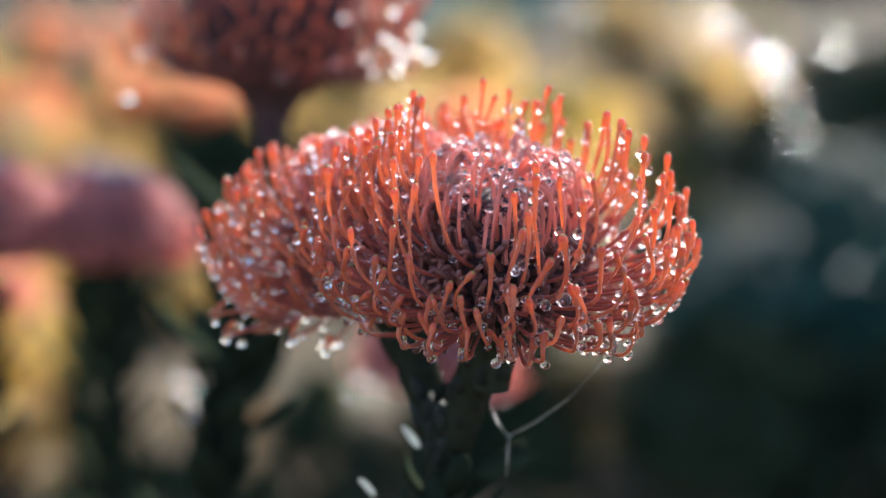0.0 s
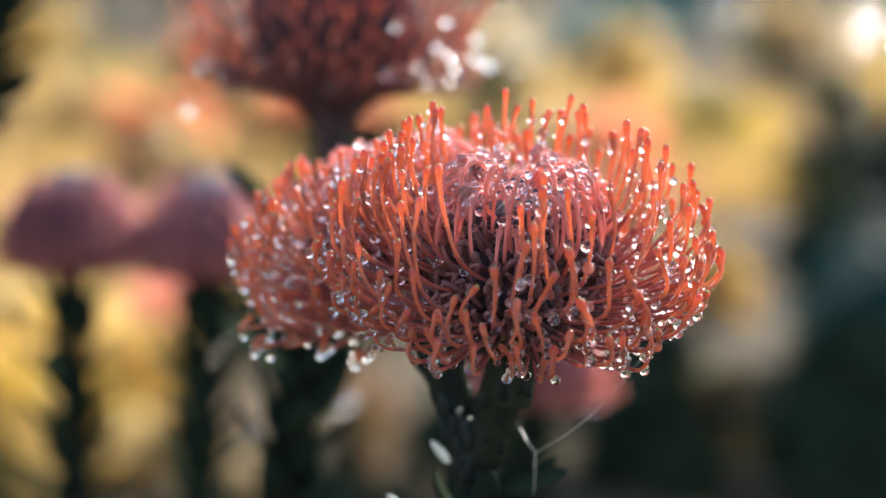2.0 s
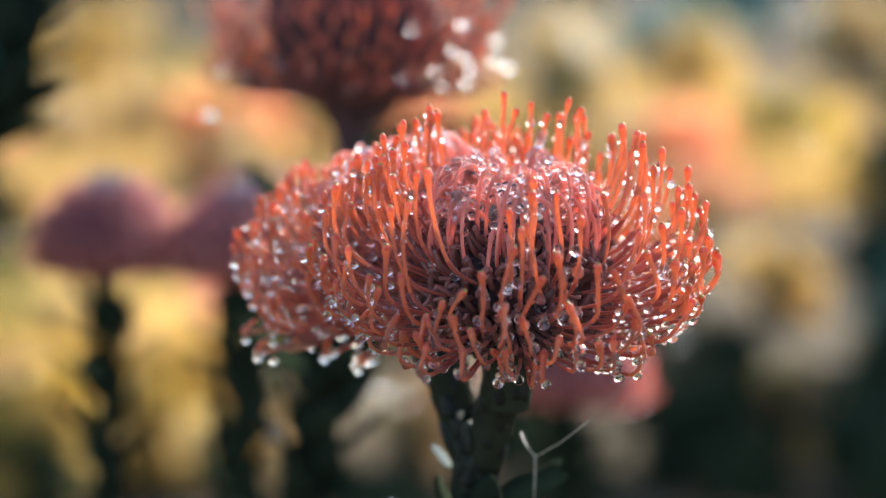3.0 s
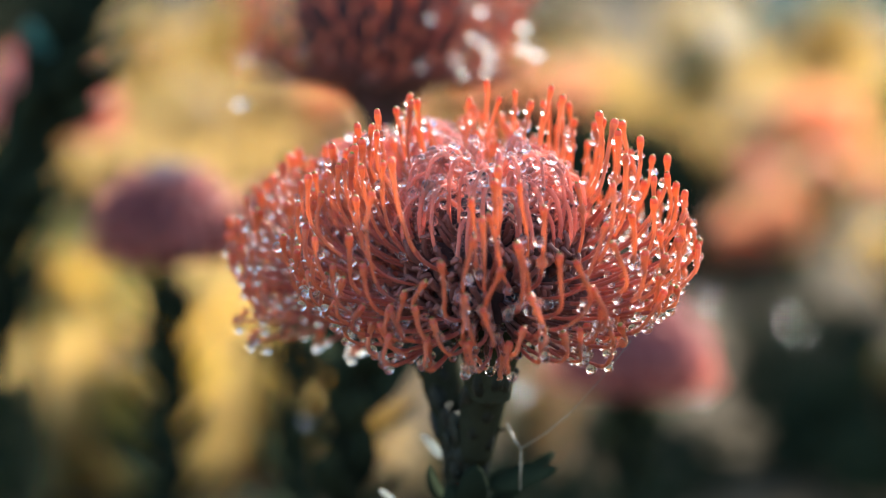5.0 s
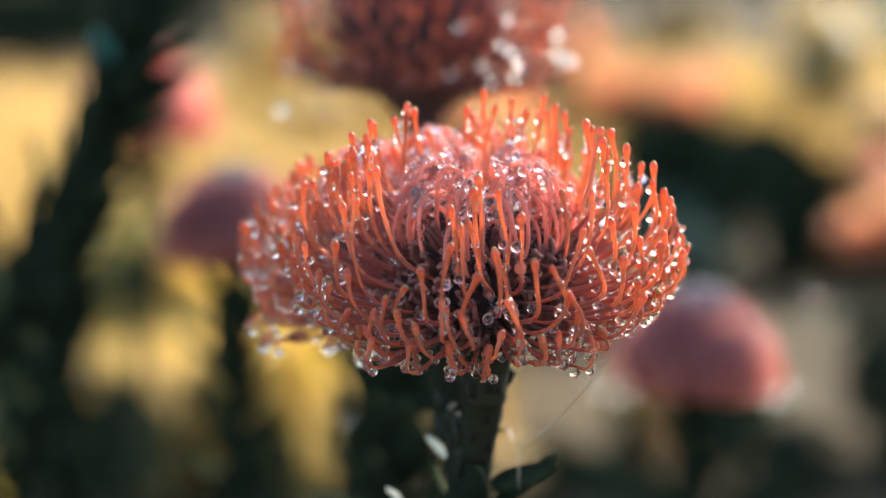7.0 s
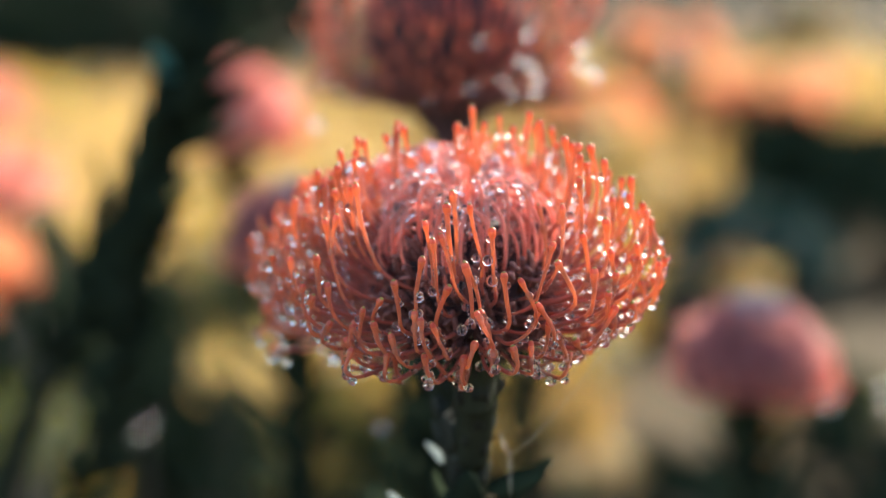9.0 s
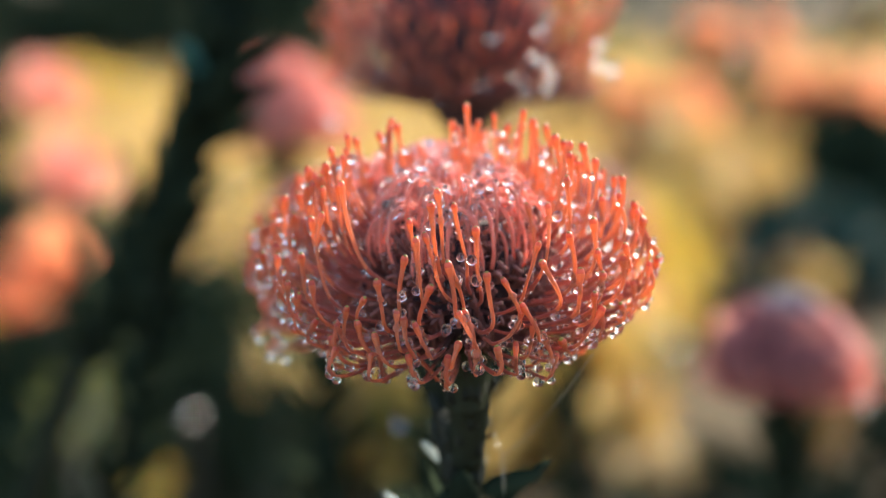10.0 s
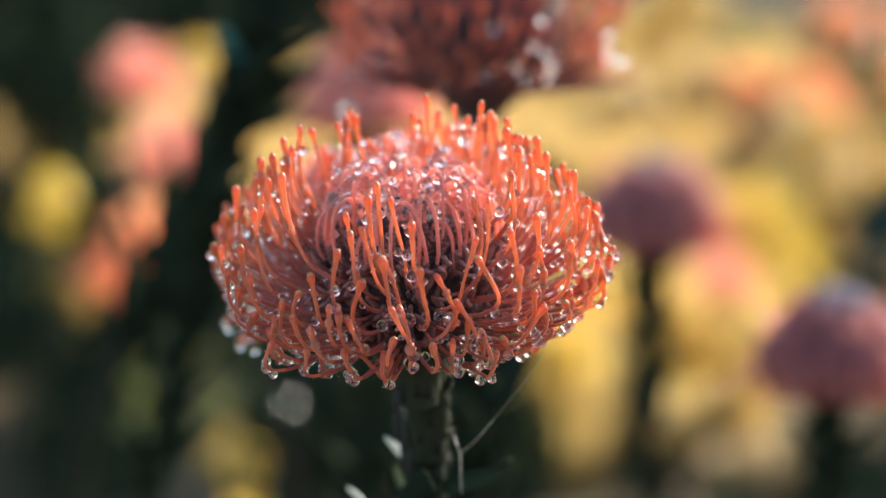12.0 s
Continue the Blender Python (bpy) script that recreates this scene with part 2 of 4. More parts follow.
def style_line(ring, rng, vase=False):
    """The line of one style in the plane y = 0 of its head, root to tip."""
    rt, zt, z0, sag, _ = ring
    rt, zt = rt * rng.uniform(0.9, 1.06), zt + rng.uniform(-0.005, 0.005)
    bow = rng.uniform(0.98, 1.04) if vase else rng.uniform(1.08, 1.2)
    a = Vector((0.006 if vase else 0.013, 0, z0))
    b = Vector((rt * rng.uniform(0.55, 0.7), rng.uniform(-0.004, 0.004), z0 + sag))
    c = Vector((rt * bow, rng.uniform(-0.005, 0.005), z0 + sag + (zt - z0 - sag) * rng.uniform(0.25, 0.5)))
    d = Vector((rt, rng.uniform(-0.005, 0.005), zt))
    line = bezier(a, b, c, d, 17)
    ph, am = rng.uniform(0, 6), rng.uniform(0.0001, 0.0006)
    return [p + Vector((am * math.sin(ph + 0.9 * i), am * math.cos(ph * 2 + 0.8 * i), 0)) * min(1, i / 5) for i, p in enumerate(line)]


def style_mesh(line, rng, dark=4, thick=1.0):
    """A round style: dark and red-brown at its foot, partly as painted shade, coral above, swelling into an orange club
    with a blunt olive point.
    """
    n = len(line)
    w, k = thick * rng.uniform(0.86, 1.14), rng.uniform(0.8, 1.2)
    radii = [w * (0.00058 + 0.00010 * math.sin(i * 0.9) * rng.random()) for i in range(n)]
    radii[n - 3:] = [w * 0.00060, w * 0.00063, w * 0.00070]
    tip = (line[-1] - line[-2]).normalized()
    bend = tip.orthogonal().normalized() * rng.uniform(-0.00025, 0.00025)
    club = [line[-1] + tip * d * k + bend * d * 300 for d in (0.0008, 0.0016, 0.0025, 0.0033, 0.0038, 0.0041)]
    c = w * rng.uniform(0.92, 1.12)
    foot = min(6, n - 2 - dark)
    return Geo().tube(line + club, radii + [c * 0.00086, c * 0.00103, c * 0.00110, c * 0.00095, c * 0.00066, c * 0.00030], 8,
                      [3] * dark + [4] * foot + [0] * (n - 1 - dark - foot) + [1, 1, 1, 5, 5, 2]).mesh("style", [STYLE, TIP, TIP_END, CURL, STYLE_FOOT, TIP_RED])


def bowl_line(profile, u, rng, steep=0.0):
    """One style of a bowl-shaped head: out from the core, round an elbow and up to its tip; u 0: lowest, 1: innermost;
    steep: how far it runs out before it turns up."""
    k = min(int(u * (len(profile) - 1)), len(profile) - 2)
    f = u * (len(profile) - 1) - k
    rt = (profile[k][0] * (1 - f) + profile[k + 1][0] * f) * rng.uniform(0.95, 1.04)
    zt = profile[k][1] * (1 - f) + profile[k + 1][1] * f + rng.uniform(-0.003, 0.003)
    z0 = 0.024 * u
    rise = zt - z0
    a = Vector((0.013, 0, z0))
    b = Vector((rt * (rng.uniform(0.56, 0.70) + 0.16 * steep), rng.uniform(-0.004, 0.004), z0 + rise * (0.02 + 0.22 * u) - 0.003 * (1 - u)))
    c = Vector((rt * rng.uniform(0.99, 1.08), rng.uniform(-0.005, 0.005), z0 + rise * (rng.uniform(0.28, 0.48) - 0.24 * steep)))
    b.z, c.z = min(b.z, zt - 0.006), min(c.z, zt - rng.uniform(0.008, 0.012))
    d = Vector((rt, rng.uniform(-0.005, 0.005), zt))
    ph, am = rng.uniform(0, 6), rng.uniform(0.0001, 0.0005)
    return [p + Vector((am * math.sin(ph + 0.9 * i), am * math.cos(ph * 2 + 0.8 * i), 0)) * min(1, i / 5) for i, p in enumerate(bezier(a, b, c, d, 17))]


VASE_LINES = [[style_line(r, RNG, True) for _ in range(5)] for r in VASE]
# The dark lower lengths paint the shade inside the head behind
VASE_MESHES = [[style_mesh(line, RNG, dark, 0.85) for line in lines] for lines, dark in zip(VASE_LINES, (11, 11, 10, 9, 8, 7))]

# Unopened florets: tubes that rise from the core and bow over towards the middle
LOOPS = [(0.0265, 0.0395, 17), (0.0275, 0.0450, 20), (0.0250, 0.0488, 17), (0.0205, 0.0510, 14), (0.0155, 0.0520, 9)]


def loop_line(loop, rng):
    r, z, _ = loop
    z, r = z + rng.uniform(-0.003, 0.003), r * rng.uniform(0.93, 1.08)
    lean = rng.uniform(-0.004, 0.004)
    first = bezier(Vector((0.014, 0, 0.024)), Vector((r * 0.95, 0, 0.025)), Vector((r * 1.08, lean * 0.3, z - 0.014)), Vector((r, lean * 0.5, z - 0.004)), 9)
    last = bezier(first[-1], Vector((r * 0.97, lean * 0.6, z + 0.003)), Vector((r * 0.66, lean, z + 0.0045)), Vector((r * rng.uniform(0.36, 0.5), lean * 1.4, z - rng.uniform(0.001, 0.006))), 9)
    return first + last[1:]


def loop_mesh(line, rng):
    n = len(line)
    w = rng.uniform(0.88, 1.12)
    radii = [w * (0.00054 + 0.00018 * (i / n)) for i in range(n)]
    radii[-2:] = [w * 0.00065, w * 0.0004]
    # Dark sheath colour at the floret's foot, doubling as shade in the hollow
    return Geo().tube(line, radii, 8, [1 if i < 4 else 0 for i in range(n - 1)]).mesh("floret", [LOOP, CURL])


LOOP_LINES = [[loop_line(l, RNG) for _ in range(7)] for l in LOOPS]
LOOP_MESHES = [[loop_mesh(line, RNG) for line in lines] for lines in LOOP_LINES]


def curl_mesh(rng):
    """A small woolly curl of the opened sheath at a style's foot."""
    turn, r = rng.uniform(3.5, 5.5), rng.uniform(0.0022, 0.0034)
    pts = [Vector((0.012 * u, 0, 0)) + Vector((math.sin(turn * u) * r, rng.uniform(-1, 1) * 0.0004, (1 - math.cos(turn * u)) * r)) * u for u in (i / 9 for i in range(10))]
    return Geo().tube(pts, [0.0011 * (1 - 0.4 * i / 9) for i in range(10)], 5).mesh("curl", [CURL])


CURL_MESHES = [curl_mesh(RNG) for _ in range(6)]
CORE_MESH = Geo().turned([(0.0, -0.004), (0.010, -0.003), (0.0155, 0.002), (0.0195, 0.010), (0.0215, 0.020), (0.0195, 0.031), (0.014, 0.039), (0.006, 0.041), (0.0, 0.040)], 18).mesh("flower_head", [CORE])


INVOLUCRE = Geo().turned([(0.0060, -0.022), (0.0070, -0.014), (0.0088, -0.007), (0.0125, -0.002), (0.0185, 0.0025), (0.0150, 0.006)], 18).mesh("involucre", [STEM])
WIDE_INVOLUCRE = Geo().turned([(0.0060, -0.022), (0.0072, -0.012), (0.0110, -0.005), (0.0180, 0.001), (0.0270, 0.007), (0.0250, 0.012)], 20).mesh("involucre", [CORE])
# Oversized dark core, standing in for shade within the vase-shaped head
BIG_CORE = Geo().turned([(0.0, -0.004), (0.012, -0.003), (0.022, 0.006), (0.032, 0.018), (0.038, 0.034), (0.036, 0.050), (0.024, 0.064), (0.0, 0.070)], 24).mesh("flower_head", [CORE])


def open_head(parent, m, seed, spots, profile=None, count=190):
    """An open pincushion head at m in its plant's frame. spots collects lines in the plant's frame for the dew."""
    rng = random.Random(seed)
    head = part("flower_head", CORE_MESH if profile else BIG_CORE, parent, m, "domed pincushion head with coral styles")
    part("involucre", INVOLUCRE if profile else WIDE_INVOLUCRE, head, None, "dark scaly funnel under the head")
    for i in range(42):
        row, a = i // 14, 2 * math.pi * (i % 14 + 0.5 * (i // 14 % 2)) / 14
        r, z = ((0.0066, -0.017), (0.0078, -0.010), (0.0108, -0.004))[row]
        lm = Matrix.Rotation(a + rng.uniform(-0.15, 0.15), 4, "Z") @ Matrix.Translation((r, 0, z + rng.uniform(-0.003, 0.003))) @ Matrix.Rotation(-radians(80 - 14 * row), 4, "Y")
        part("scale", SCALE_MESHES[i % 3], head, lm @ Matrix.Scale(1.1, 4))
    if profile:
        for i in range(count):
            u = min(1.0, max(0.0, ((i + 0.5) / count) ** 0.92))
            turn = 2.39996 * i + rng.uniform(-0.05, 0.05)
            away = (m.to_3x3() @ Vector((math.cos(turn), math.sin(turn), 0))).normalized().y
            if profile is BOWL and away < -0.25 and (u > 0.86 or (u > 0.5 and rng.random() < 0.45)):
                continue
            if profile is BOWL and away < -0.2 and u < 0.2 and rng.random() < 0.6:
                continue
            if profile is BOWL and away > 0.1 and u > 0.6 and rng.random() < 0.4:
                continue
            line = bowl_line(profile, u, rng, max(0.0, min(0.5, -0.9 * away - 0.15)) if profile is BOWL else 0.0)
            lm = Matrix.Rotation(turn, 4, "Z") @ Matrix.Rotation(radians(rng.uniform(-2, 2)), 4, "Y")
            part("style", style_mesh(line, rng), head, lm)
            spots.append((0, [m @ lm @ p for p in line]))
    else:
        for k, ring in enumerate(VASE):
            for i in range(ring[4]):
                turn = 2 * math.pi * (i + 0.5 * (k % 2) + rng.uniform(-0.3, 0.3)) / ring[4]
                j = rng.randrange(len(VASE_MESHES[k]))
                lm = Matrix.Rotation(turn, 4, "Z") @ Matrix.Rotation(radians(rng.uniform(-4, 4)), 4, "Y") @ Matrix.Scale(rng.uniform(0.95, 1.05), 4)
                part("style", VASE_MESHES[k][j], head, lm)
                spots.append((0, [m @ lm @ p for p in VASE_LINES[k][j]]))
    for k, loop in enumerate(LOOPS):
        for i in range(loop[2]):
            a = 2 * math.pi * (i + 0.5 * (k % 2) + rng.uniform(-0.25, 0.25)) / loop[2]
            j = rng.randrange(7)
            lm = Matrix.Rotation(a, 4, "Z") @ Matrix.Rotation(radians(rng.uniform(-5, 5)), 4, "X")
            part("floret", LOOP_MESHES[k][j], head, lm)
            spots.append((1, [m @ lm @ p for p in LOOP_LINES[k][j]]))
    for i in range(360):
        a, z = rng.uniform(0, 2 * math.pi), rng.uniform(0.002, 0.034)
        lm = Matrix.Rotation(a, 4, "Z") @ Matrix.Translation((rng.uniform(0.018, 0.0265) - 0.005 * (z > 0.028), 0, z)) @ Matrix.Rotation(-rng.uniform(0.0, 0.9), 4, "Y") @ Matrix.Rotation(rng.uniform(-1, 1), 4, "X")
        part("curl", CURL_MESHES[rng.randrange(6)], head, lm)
    return head


def bud_head_meshes(side, crown):
    rng = random.Random(3)
    out = []
    for r, z, n in ((0.036, 0.014, 34), (0.036, 0.024, 34), (0.031, 0.033, 28), (0.023, 0.040, 20), (0.013, 0.044, 11), (0.004, 0.046, 4)):
        a = Vector((0.006, 0, 0.002))
        first = bezier(a, Vector((r * 0.9, 0, z * 0.15)), Vector((r * 1.1, 0, z * 0.5)), Vector((r, 0, z)), 7)
        last = bezier(first[-1], first[-1] + (first[-1] - first[-2]), Vector((r * 0.75, 0, z + 0.006)), Vector((r * 0.5, 0, z + 0.003)), 5)
        line = first + last[1:]
        out.append((Geo().tube(line, [0.0019] * (len(line) - 1) + [0.001], 6).mesh("floret", [side if z < 0.042 else crown]), n))
    return out


BUD_MESHES, PINK_MESHES = bud_head_meshes(BUD, BUD_TOP), bud_head_meshes(FARPINK, FARPINK)
BUD_FRINGE = [Geo().tube(bezier(Vector((0.01, 0, 0.002)), Vector((r * 0.6, 0, -0.002)), Vector((r, y, z * 0.3)), Vector((r * 1.02, y, z)), 9), [0.0008] * 8 + [0.0013], 5).mesh("style", [FARPINK])
              for r, y, z in ((0.043, 0.002, 0.016), (0.047, -0.003, 0.009), (0.041, 0.0, 0.024))]


def bud_hair_mesh():
    """Silky hairs that stand off the dome of a closed head."""
    rng, g = random.Random(9), Geo()
    for i in range(600):
        a, e = rng.uniform(0, 2 * math.pi), math.asin(rng.uniform(-0.15, 0.93))
        d = Vector((math.cos(a) * math.cos(e), math.sin(a) * math.cos(e), math.sin(e)))
        p = Vector((d.x * 0.036, d.y * 0.036, 0.016 + d.z * 0.031))
        q = p + (d + Vector((rng.gauss(0, 0.25), rng.gauss(0, 0.25), rng.gauss(0.35, 0.25)))) * rng.uniform(0.005, 0.010)
        w = d.orthogonal().normalized() * 0.00035
        b = len(g.v)
        g.v += [p - w, p + w, q]
        g.f.append((b, b + 1, b + 2))
        g.m.append(0)
    return g.mesh("hair", [HAIR], False)


BUD_HAIR = bud_hair_mesh()


def bud_head(parent, m, seed, label, meshes):
    rng = random.Random(seed)
    head = part("flower_head", CORE_MESH, parent, m, label)
    for k, (me, n) in enumerate(meshes):
        for i in range(n):
            a = 2 * math.pi * (i + 0.5 * (k % 2) + rng.uniform(-0.2, 0.2)) / n
            part("floret", me, head, Matrix.Rotation(a, 4, "Z") @ Matrix.Scale(rng.uniform(0.95, 1.06), 4))
    for i in range(48):
        part("style", BUD_FRINGE[i % 3], head, Matrix.Rotation(2 * math.pi * (i + rng.uniform(-0.4, 0.4)) / 48, 4, "Z"))
    tagged(part("hair", BUD_HAIR, head, Matrix.Rotation(seed, 4, "Z"), "silky pink hairs"), kind="stuff")
    return head


# ------------------------------------------------------------ stems, scales and leaves
def spread(points, n):
    """n points at even steps along a smooth line through the given points."""
    pts = [Vector(p) for p in points]
    out = []
    for i in range(n):
        u = i / (n - 1) * (len(pts) - 1)
        k = min(int(u), len(pts) - 2)
        f = u - k
        p0, p1, p2, p3 = pts[max(k - 1, 0)], pts[k], pts[k + 1], pts[min(k + 2, len(pts) - 1)]
        out.append(0.5 * (2 * p1 + (p2 - p0) * f + (2 * p0 - 5 * p1 + 4 * p2 - p3) * f * f + (3 * p1 - p0 - 3 * p2 + p3) * f ** 3))
    return out


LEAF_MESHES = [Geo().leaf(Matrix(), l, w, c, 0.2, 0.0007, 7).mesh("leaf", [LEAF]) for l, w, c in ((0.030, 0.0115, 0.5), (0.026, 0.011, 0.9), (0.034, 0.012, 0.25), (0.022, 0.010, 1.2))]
SILVER_MESH = Geo().leaf(Matrix(), 0.0165, 0.0042, 0.8, 0.5, 0.0005, 8).mesh("leaf", [SILVER])


def stem_part(parent, line, r0, r1, n=24):
    pts = spread(line, n)
    radii = [r0 + (r1 - r0) * i / (n - 1) for i in range(n)]
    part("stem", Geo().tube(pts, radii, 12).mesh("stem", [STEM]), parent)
    return pts, radii


def clothe(parent, pts, radii, start, stop, step, meshes, name, lean, rng, size=1.0, twist=2.4):
    """Leaves or scales in a spiral up a stem, between two shares of its length."""
    n = len(pts)
    total = sum((pts[i + 1] - pts[i]).length for i in range(n - 1))
    count = int(total * (stop - start) / step)
    for i in range(count):
        u = (start + (stop - start) * i / max(1, count)) * (n - 1)
        k = min(int(u), n - 2)
        p = pts[k].lerp(pts[k + 1], u - k)
        up = (pts[k + 1] - pts[k]).normalized()
        side = up.orthogonal().normalized()
        out = Matrix.Rotation(i * twist + rng.uniform(-0.25, 0.25), 3, up) @ side
        ang = radians(lean + rng.uniform(-12, 12))
        along = (up * math.cos(ang) + out * math.sin(ang)).normalized()
        nrm = (out * math.cos(ang) - up * math.sin(ang)) * -1
        s = size * rng.uniform(0.8, 1.2)
        basis = Matrix((along, nrm.cross(along), nrm)).transposed().to_4x4()
        part(name, meshes[rng.randrange(len(meshes))], parent, Matrix.Translation(p + out * radii[k] * (0.85 if name == "leaf" else 1.06)) @ basis @ Matrix.Scale(s, 4))


# ------------------------------------------------------------ the forked plant in focus
MAIN = (0.010, 0.10, 0.0)
SPOTS, BACK_SPOTS = [], []


def local(p, base):
    return Vector(p) - Vector(base)


def own_style(head, m, tip, rise, rng, spots, sag=1.0):
    """One style of its own, from the head's core to a tip given in the plant's frame; rise 0: it runs out low and hooks up at its end."""
    t = m.inverted() @ tip
    out = Vector((t.x, t.y, 0)).normalized()
    far = math.hypot(t.x, t.y)
    if rise:
        a = out * 0.013 + Vector((0, 0, 0.25 * t.z))
        line = bezier(a, out * far * 0.75 + Vector((0, 0, 0.22 * t.z)), out * far * 1.14 + Vector((0, 0, 0.5 * t.z)), t, 17)
    else:
        a = out * 0.012 + Vector((0, 0, 0.006))
        line = bezier(a, out * far * 0.6 + Vector((0, 0, t.z - 0.007 * sag)), out * far * 1.12 + Vector((0, 0, t.z - 0.011 * sag)), t, 17)
    ph = rng.uniform(0, 6)
    line = [p + Vector((math.sin(ph + 0.9 * i), math.cos(ph + 0.8 * i), 0)) * 0.0003 * min(1, i / 5) * (i < 16) for i, p in enumerate(line)]
    part("style", style_mesh(line, rng), head)
    spots.append((0, [m @ p for p in line]))


def main_plant():
    rng = random.Random(11)
    plant = thing("pincushion_plant", MAIN, "forked pincushion plant with two coral flower heads, wet with dew", "flower")
    o = Vector(MAIN)
    f1 = axis_frame(Vector((0.013, 0.060, 0.8660)) - o, (-0.02, -0.10, 1.0)) @ Matrix.Scale(0.955, 4)
    f2 = axis_frame(Vector((-0.0050, 0.121, 0.8625)) - o, (-0.23, 0.09, 1.0)) @ Matrix.Scale(1.0, 4)
    spots = []
    open_head(plant, f1, 1, spots, BOWL, 335)
    open_head(plant, f2, 2, spots, LEANING, 240)
    # Styles that stand out singly: the tall pairs at the back, the rim, and the hooked ones below
    h1 = next(ob for ob in plant.children if ob.name.startswith("flower_head"))
    for tip in ((0.0126, 0.0848, 0.9358), (0.0210, 0.0854, 0.9338), (0.0319, 0.0951, 0.9288), (0.0375, 0.0858, 0.9292), (0.0503, 0.0609, 0.9268), (0.0360, 0.0390, 0.9109),
                (-0.0105, 0.0790, 0.9324), (-0.0330, 0.0823, 0.9154), (-0.0265, 0.0491, 0.9199), (-0.0219, 0.0180, 0.9111), (0.0680, 0.0576, 0.9051), (0.0697, 0.0590, 0.9005)):
        own_style(h1, f1, Vector(tip) - o - Vector((0, 0, 0.0035)), 0.6, rng, spots)
    for tip in ((-0.0175, 0.0085, 0.8715), (0.0147, 0.0105, 0.8690), (0.0231, 0.0076, 0.8725), (-0.0070, 0.0100, 0.8700), (0.0340, 0.0110, 0.8720)):
        own_style(h1, f1, Vector(tip) - o, 0.0, rng, spots)
    h2 = [ob for ob in plant.children if ob.name.startswith("flower_head")][1]
    for tip in ((-0.0391, 0.118, 0.8505), (-0.0278, 0.118, 0.8475), (-0.0638, 0.118, 0.8580), (-0.0500, 0.119, 0.8520), (-0.0600, 0.118, 0.8515)):
        own_style(h2, f2, Vector(tip) - o, 0.0, rng, spots, 0.25)
    SPOTS.extend((k, [p + o for p in line]) for k, line in spots)
    trunk, tr = stem_part(plant, [local(p, MAIN) for p in ((0.010, 0.10, 0.0), (0.014, 0.11, 0.3), (0.008, 0.105, 0.6), (0.008, 0.098, 0.76), (0.008, 0.093, 0.831))], 0.0085, 0.0064, 40)
    a, ar = stem_part(plant, [local(p, MAIN) for p in ((0.0095, 0.092, 0.820), (0.0125, 0.080, 0.842), (0.0135, 0.069, 0.854), (0.0135, 0.061, 0.867))], 0.0060, 0.0080, 14)
    b, br = stem_part(plant, [local(p, MAIN) for p in ((0.0060, 0.095, 0.820), (0.0003, 0.106, 0.842), (-0.0025, 0.111, 0.850), (-0.0050, 0.120, 0.863))], 0.0058, 0.0080, 14)
    clothe(plant, a, ar, 0.05, 0.9, 0.0017, SCALE_MESHES, "scale", 10, rng, 0.85)
    clothe(plant, b, br, 0.05, 0.9, 0.0017, SCALE_MESHES, "scale", 10, rng, 0.85)
    clothe(plant, trunk, tr, 0.90, 1.0, 0.0016, SCALE_MESHES, "scale", 10, rng, 0.9)
    clothe(plant, trunk, tr, 0.5, 0.88, 0.0075, LEAF_MESHES, "leaf", 55, rng, 0.8)
    leaf = part("leaf", LEAF_MESHES[2], plant, axis_leaf(local((0.0150, 0.088, 0.8115), MAIN), (1.0, -0.25, 0.30), 0.66, (0.1, -0.8, 0.6)))
    part("leaf", SILVER_MESH, plant, axis_leaf(local((0.0005, 0.1000, 0.8170), MAIN), (-0.62, 0.15, 0.9), 0.66, (-0.5, -0.6, 0.5)), "silvery young leaf")
    part("leaf", SILVER_MESH, plant, axis_leaf(local((-0.0135, 0.10, 0.8015), MAIN), (-0.5, 0.1, 0.8), 0.52, (-0.6, -0.6, 0.3)), "silvery young leaf")
    part("leaf", LEAF_MESHES[3], plant, axis_leaf(local((0.0145, 0.087, 0.8275), MAIN), (0.6, -0.2, 0.9), 0.34, (0.6, -0.6, -0.3)), "small dark bract")
    part("leaf", LEAF_MESHES[3], plant, axis_leaf(local((0.003, 0.091, 0.7985), MAIN), (-0.9, -0.30, 0.05), 0.75, (0.1, -0.2, 1.0)))


def axis_leaf(p, along, size=1.0, up=(0, 0, 1)):
    along, up = Vector(along).normalized(), Vector(up)
    nrm = (up - along * up.dot(along)).normalized()
    basis = Matrix((along, nrm.cross(along), nrm)).transposed().to_4x4()
    return Matrix.Translation(p) @ basis @ Matrix.Scale(size, 4)


main_plant()


def fuzz(spots, seed):
    """Pale wool on the unopened florets."""
    rng = random.Random(seed)
    g = Geo()
    for kind, line in spots:
        if kind != 1:
            continue
        for i in range(150):
            u = rng.uniform(0.25, 1) * (len(line) - 1)
            k = min(int(u), len(line) - 2)
            p = line[k].lerp(line[k + 1], u - k)
            d = Vector((rng.gauss(0, 1), rng.gauss(0, 1), rng.gauss(0, 1))).normalized()
            q = p + d * 0.0009
            e = q + (d + Vector((rng.gauss(0, 0.4), rng.gauss(0, 0.4), rng.gauss(0, 0.4)))) * rng.uniform(0.0007, 0.0021)
            w = d.orthogonal().normalized() * 0.00006
            b = len(g.v)
            g.v += [q - w, q + w, e]
            g.f.append((b, b + 1, b + 2))
            g.m.append(0)
    tagged(new("floret_wool", g.mesh("floret_wool", [WOOL], False)), "pale wool on the mauve unopened florets", "wool", kind="stuff")


fuzz(SPOTS, 17)


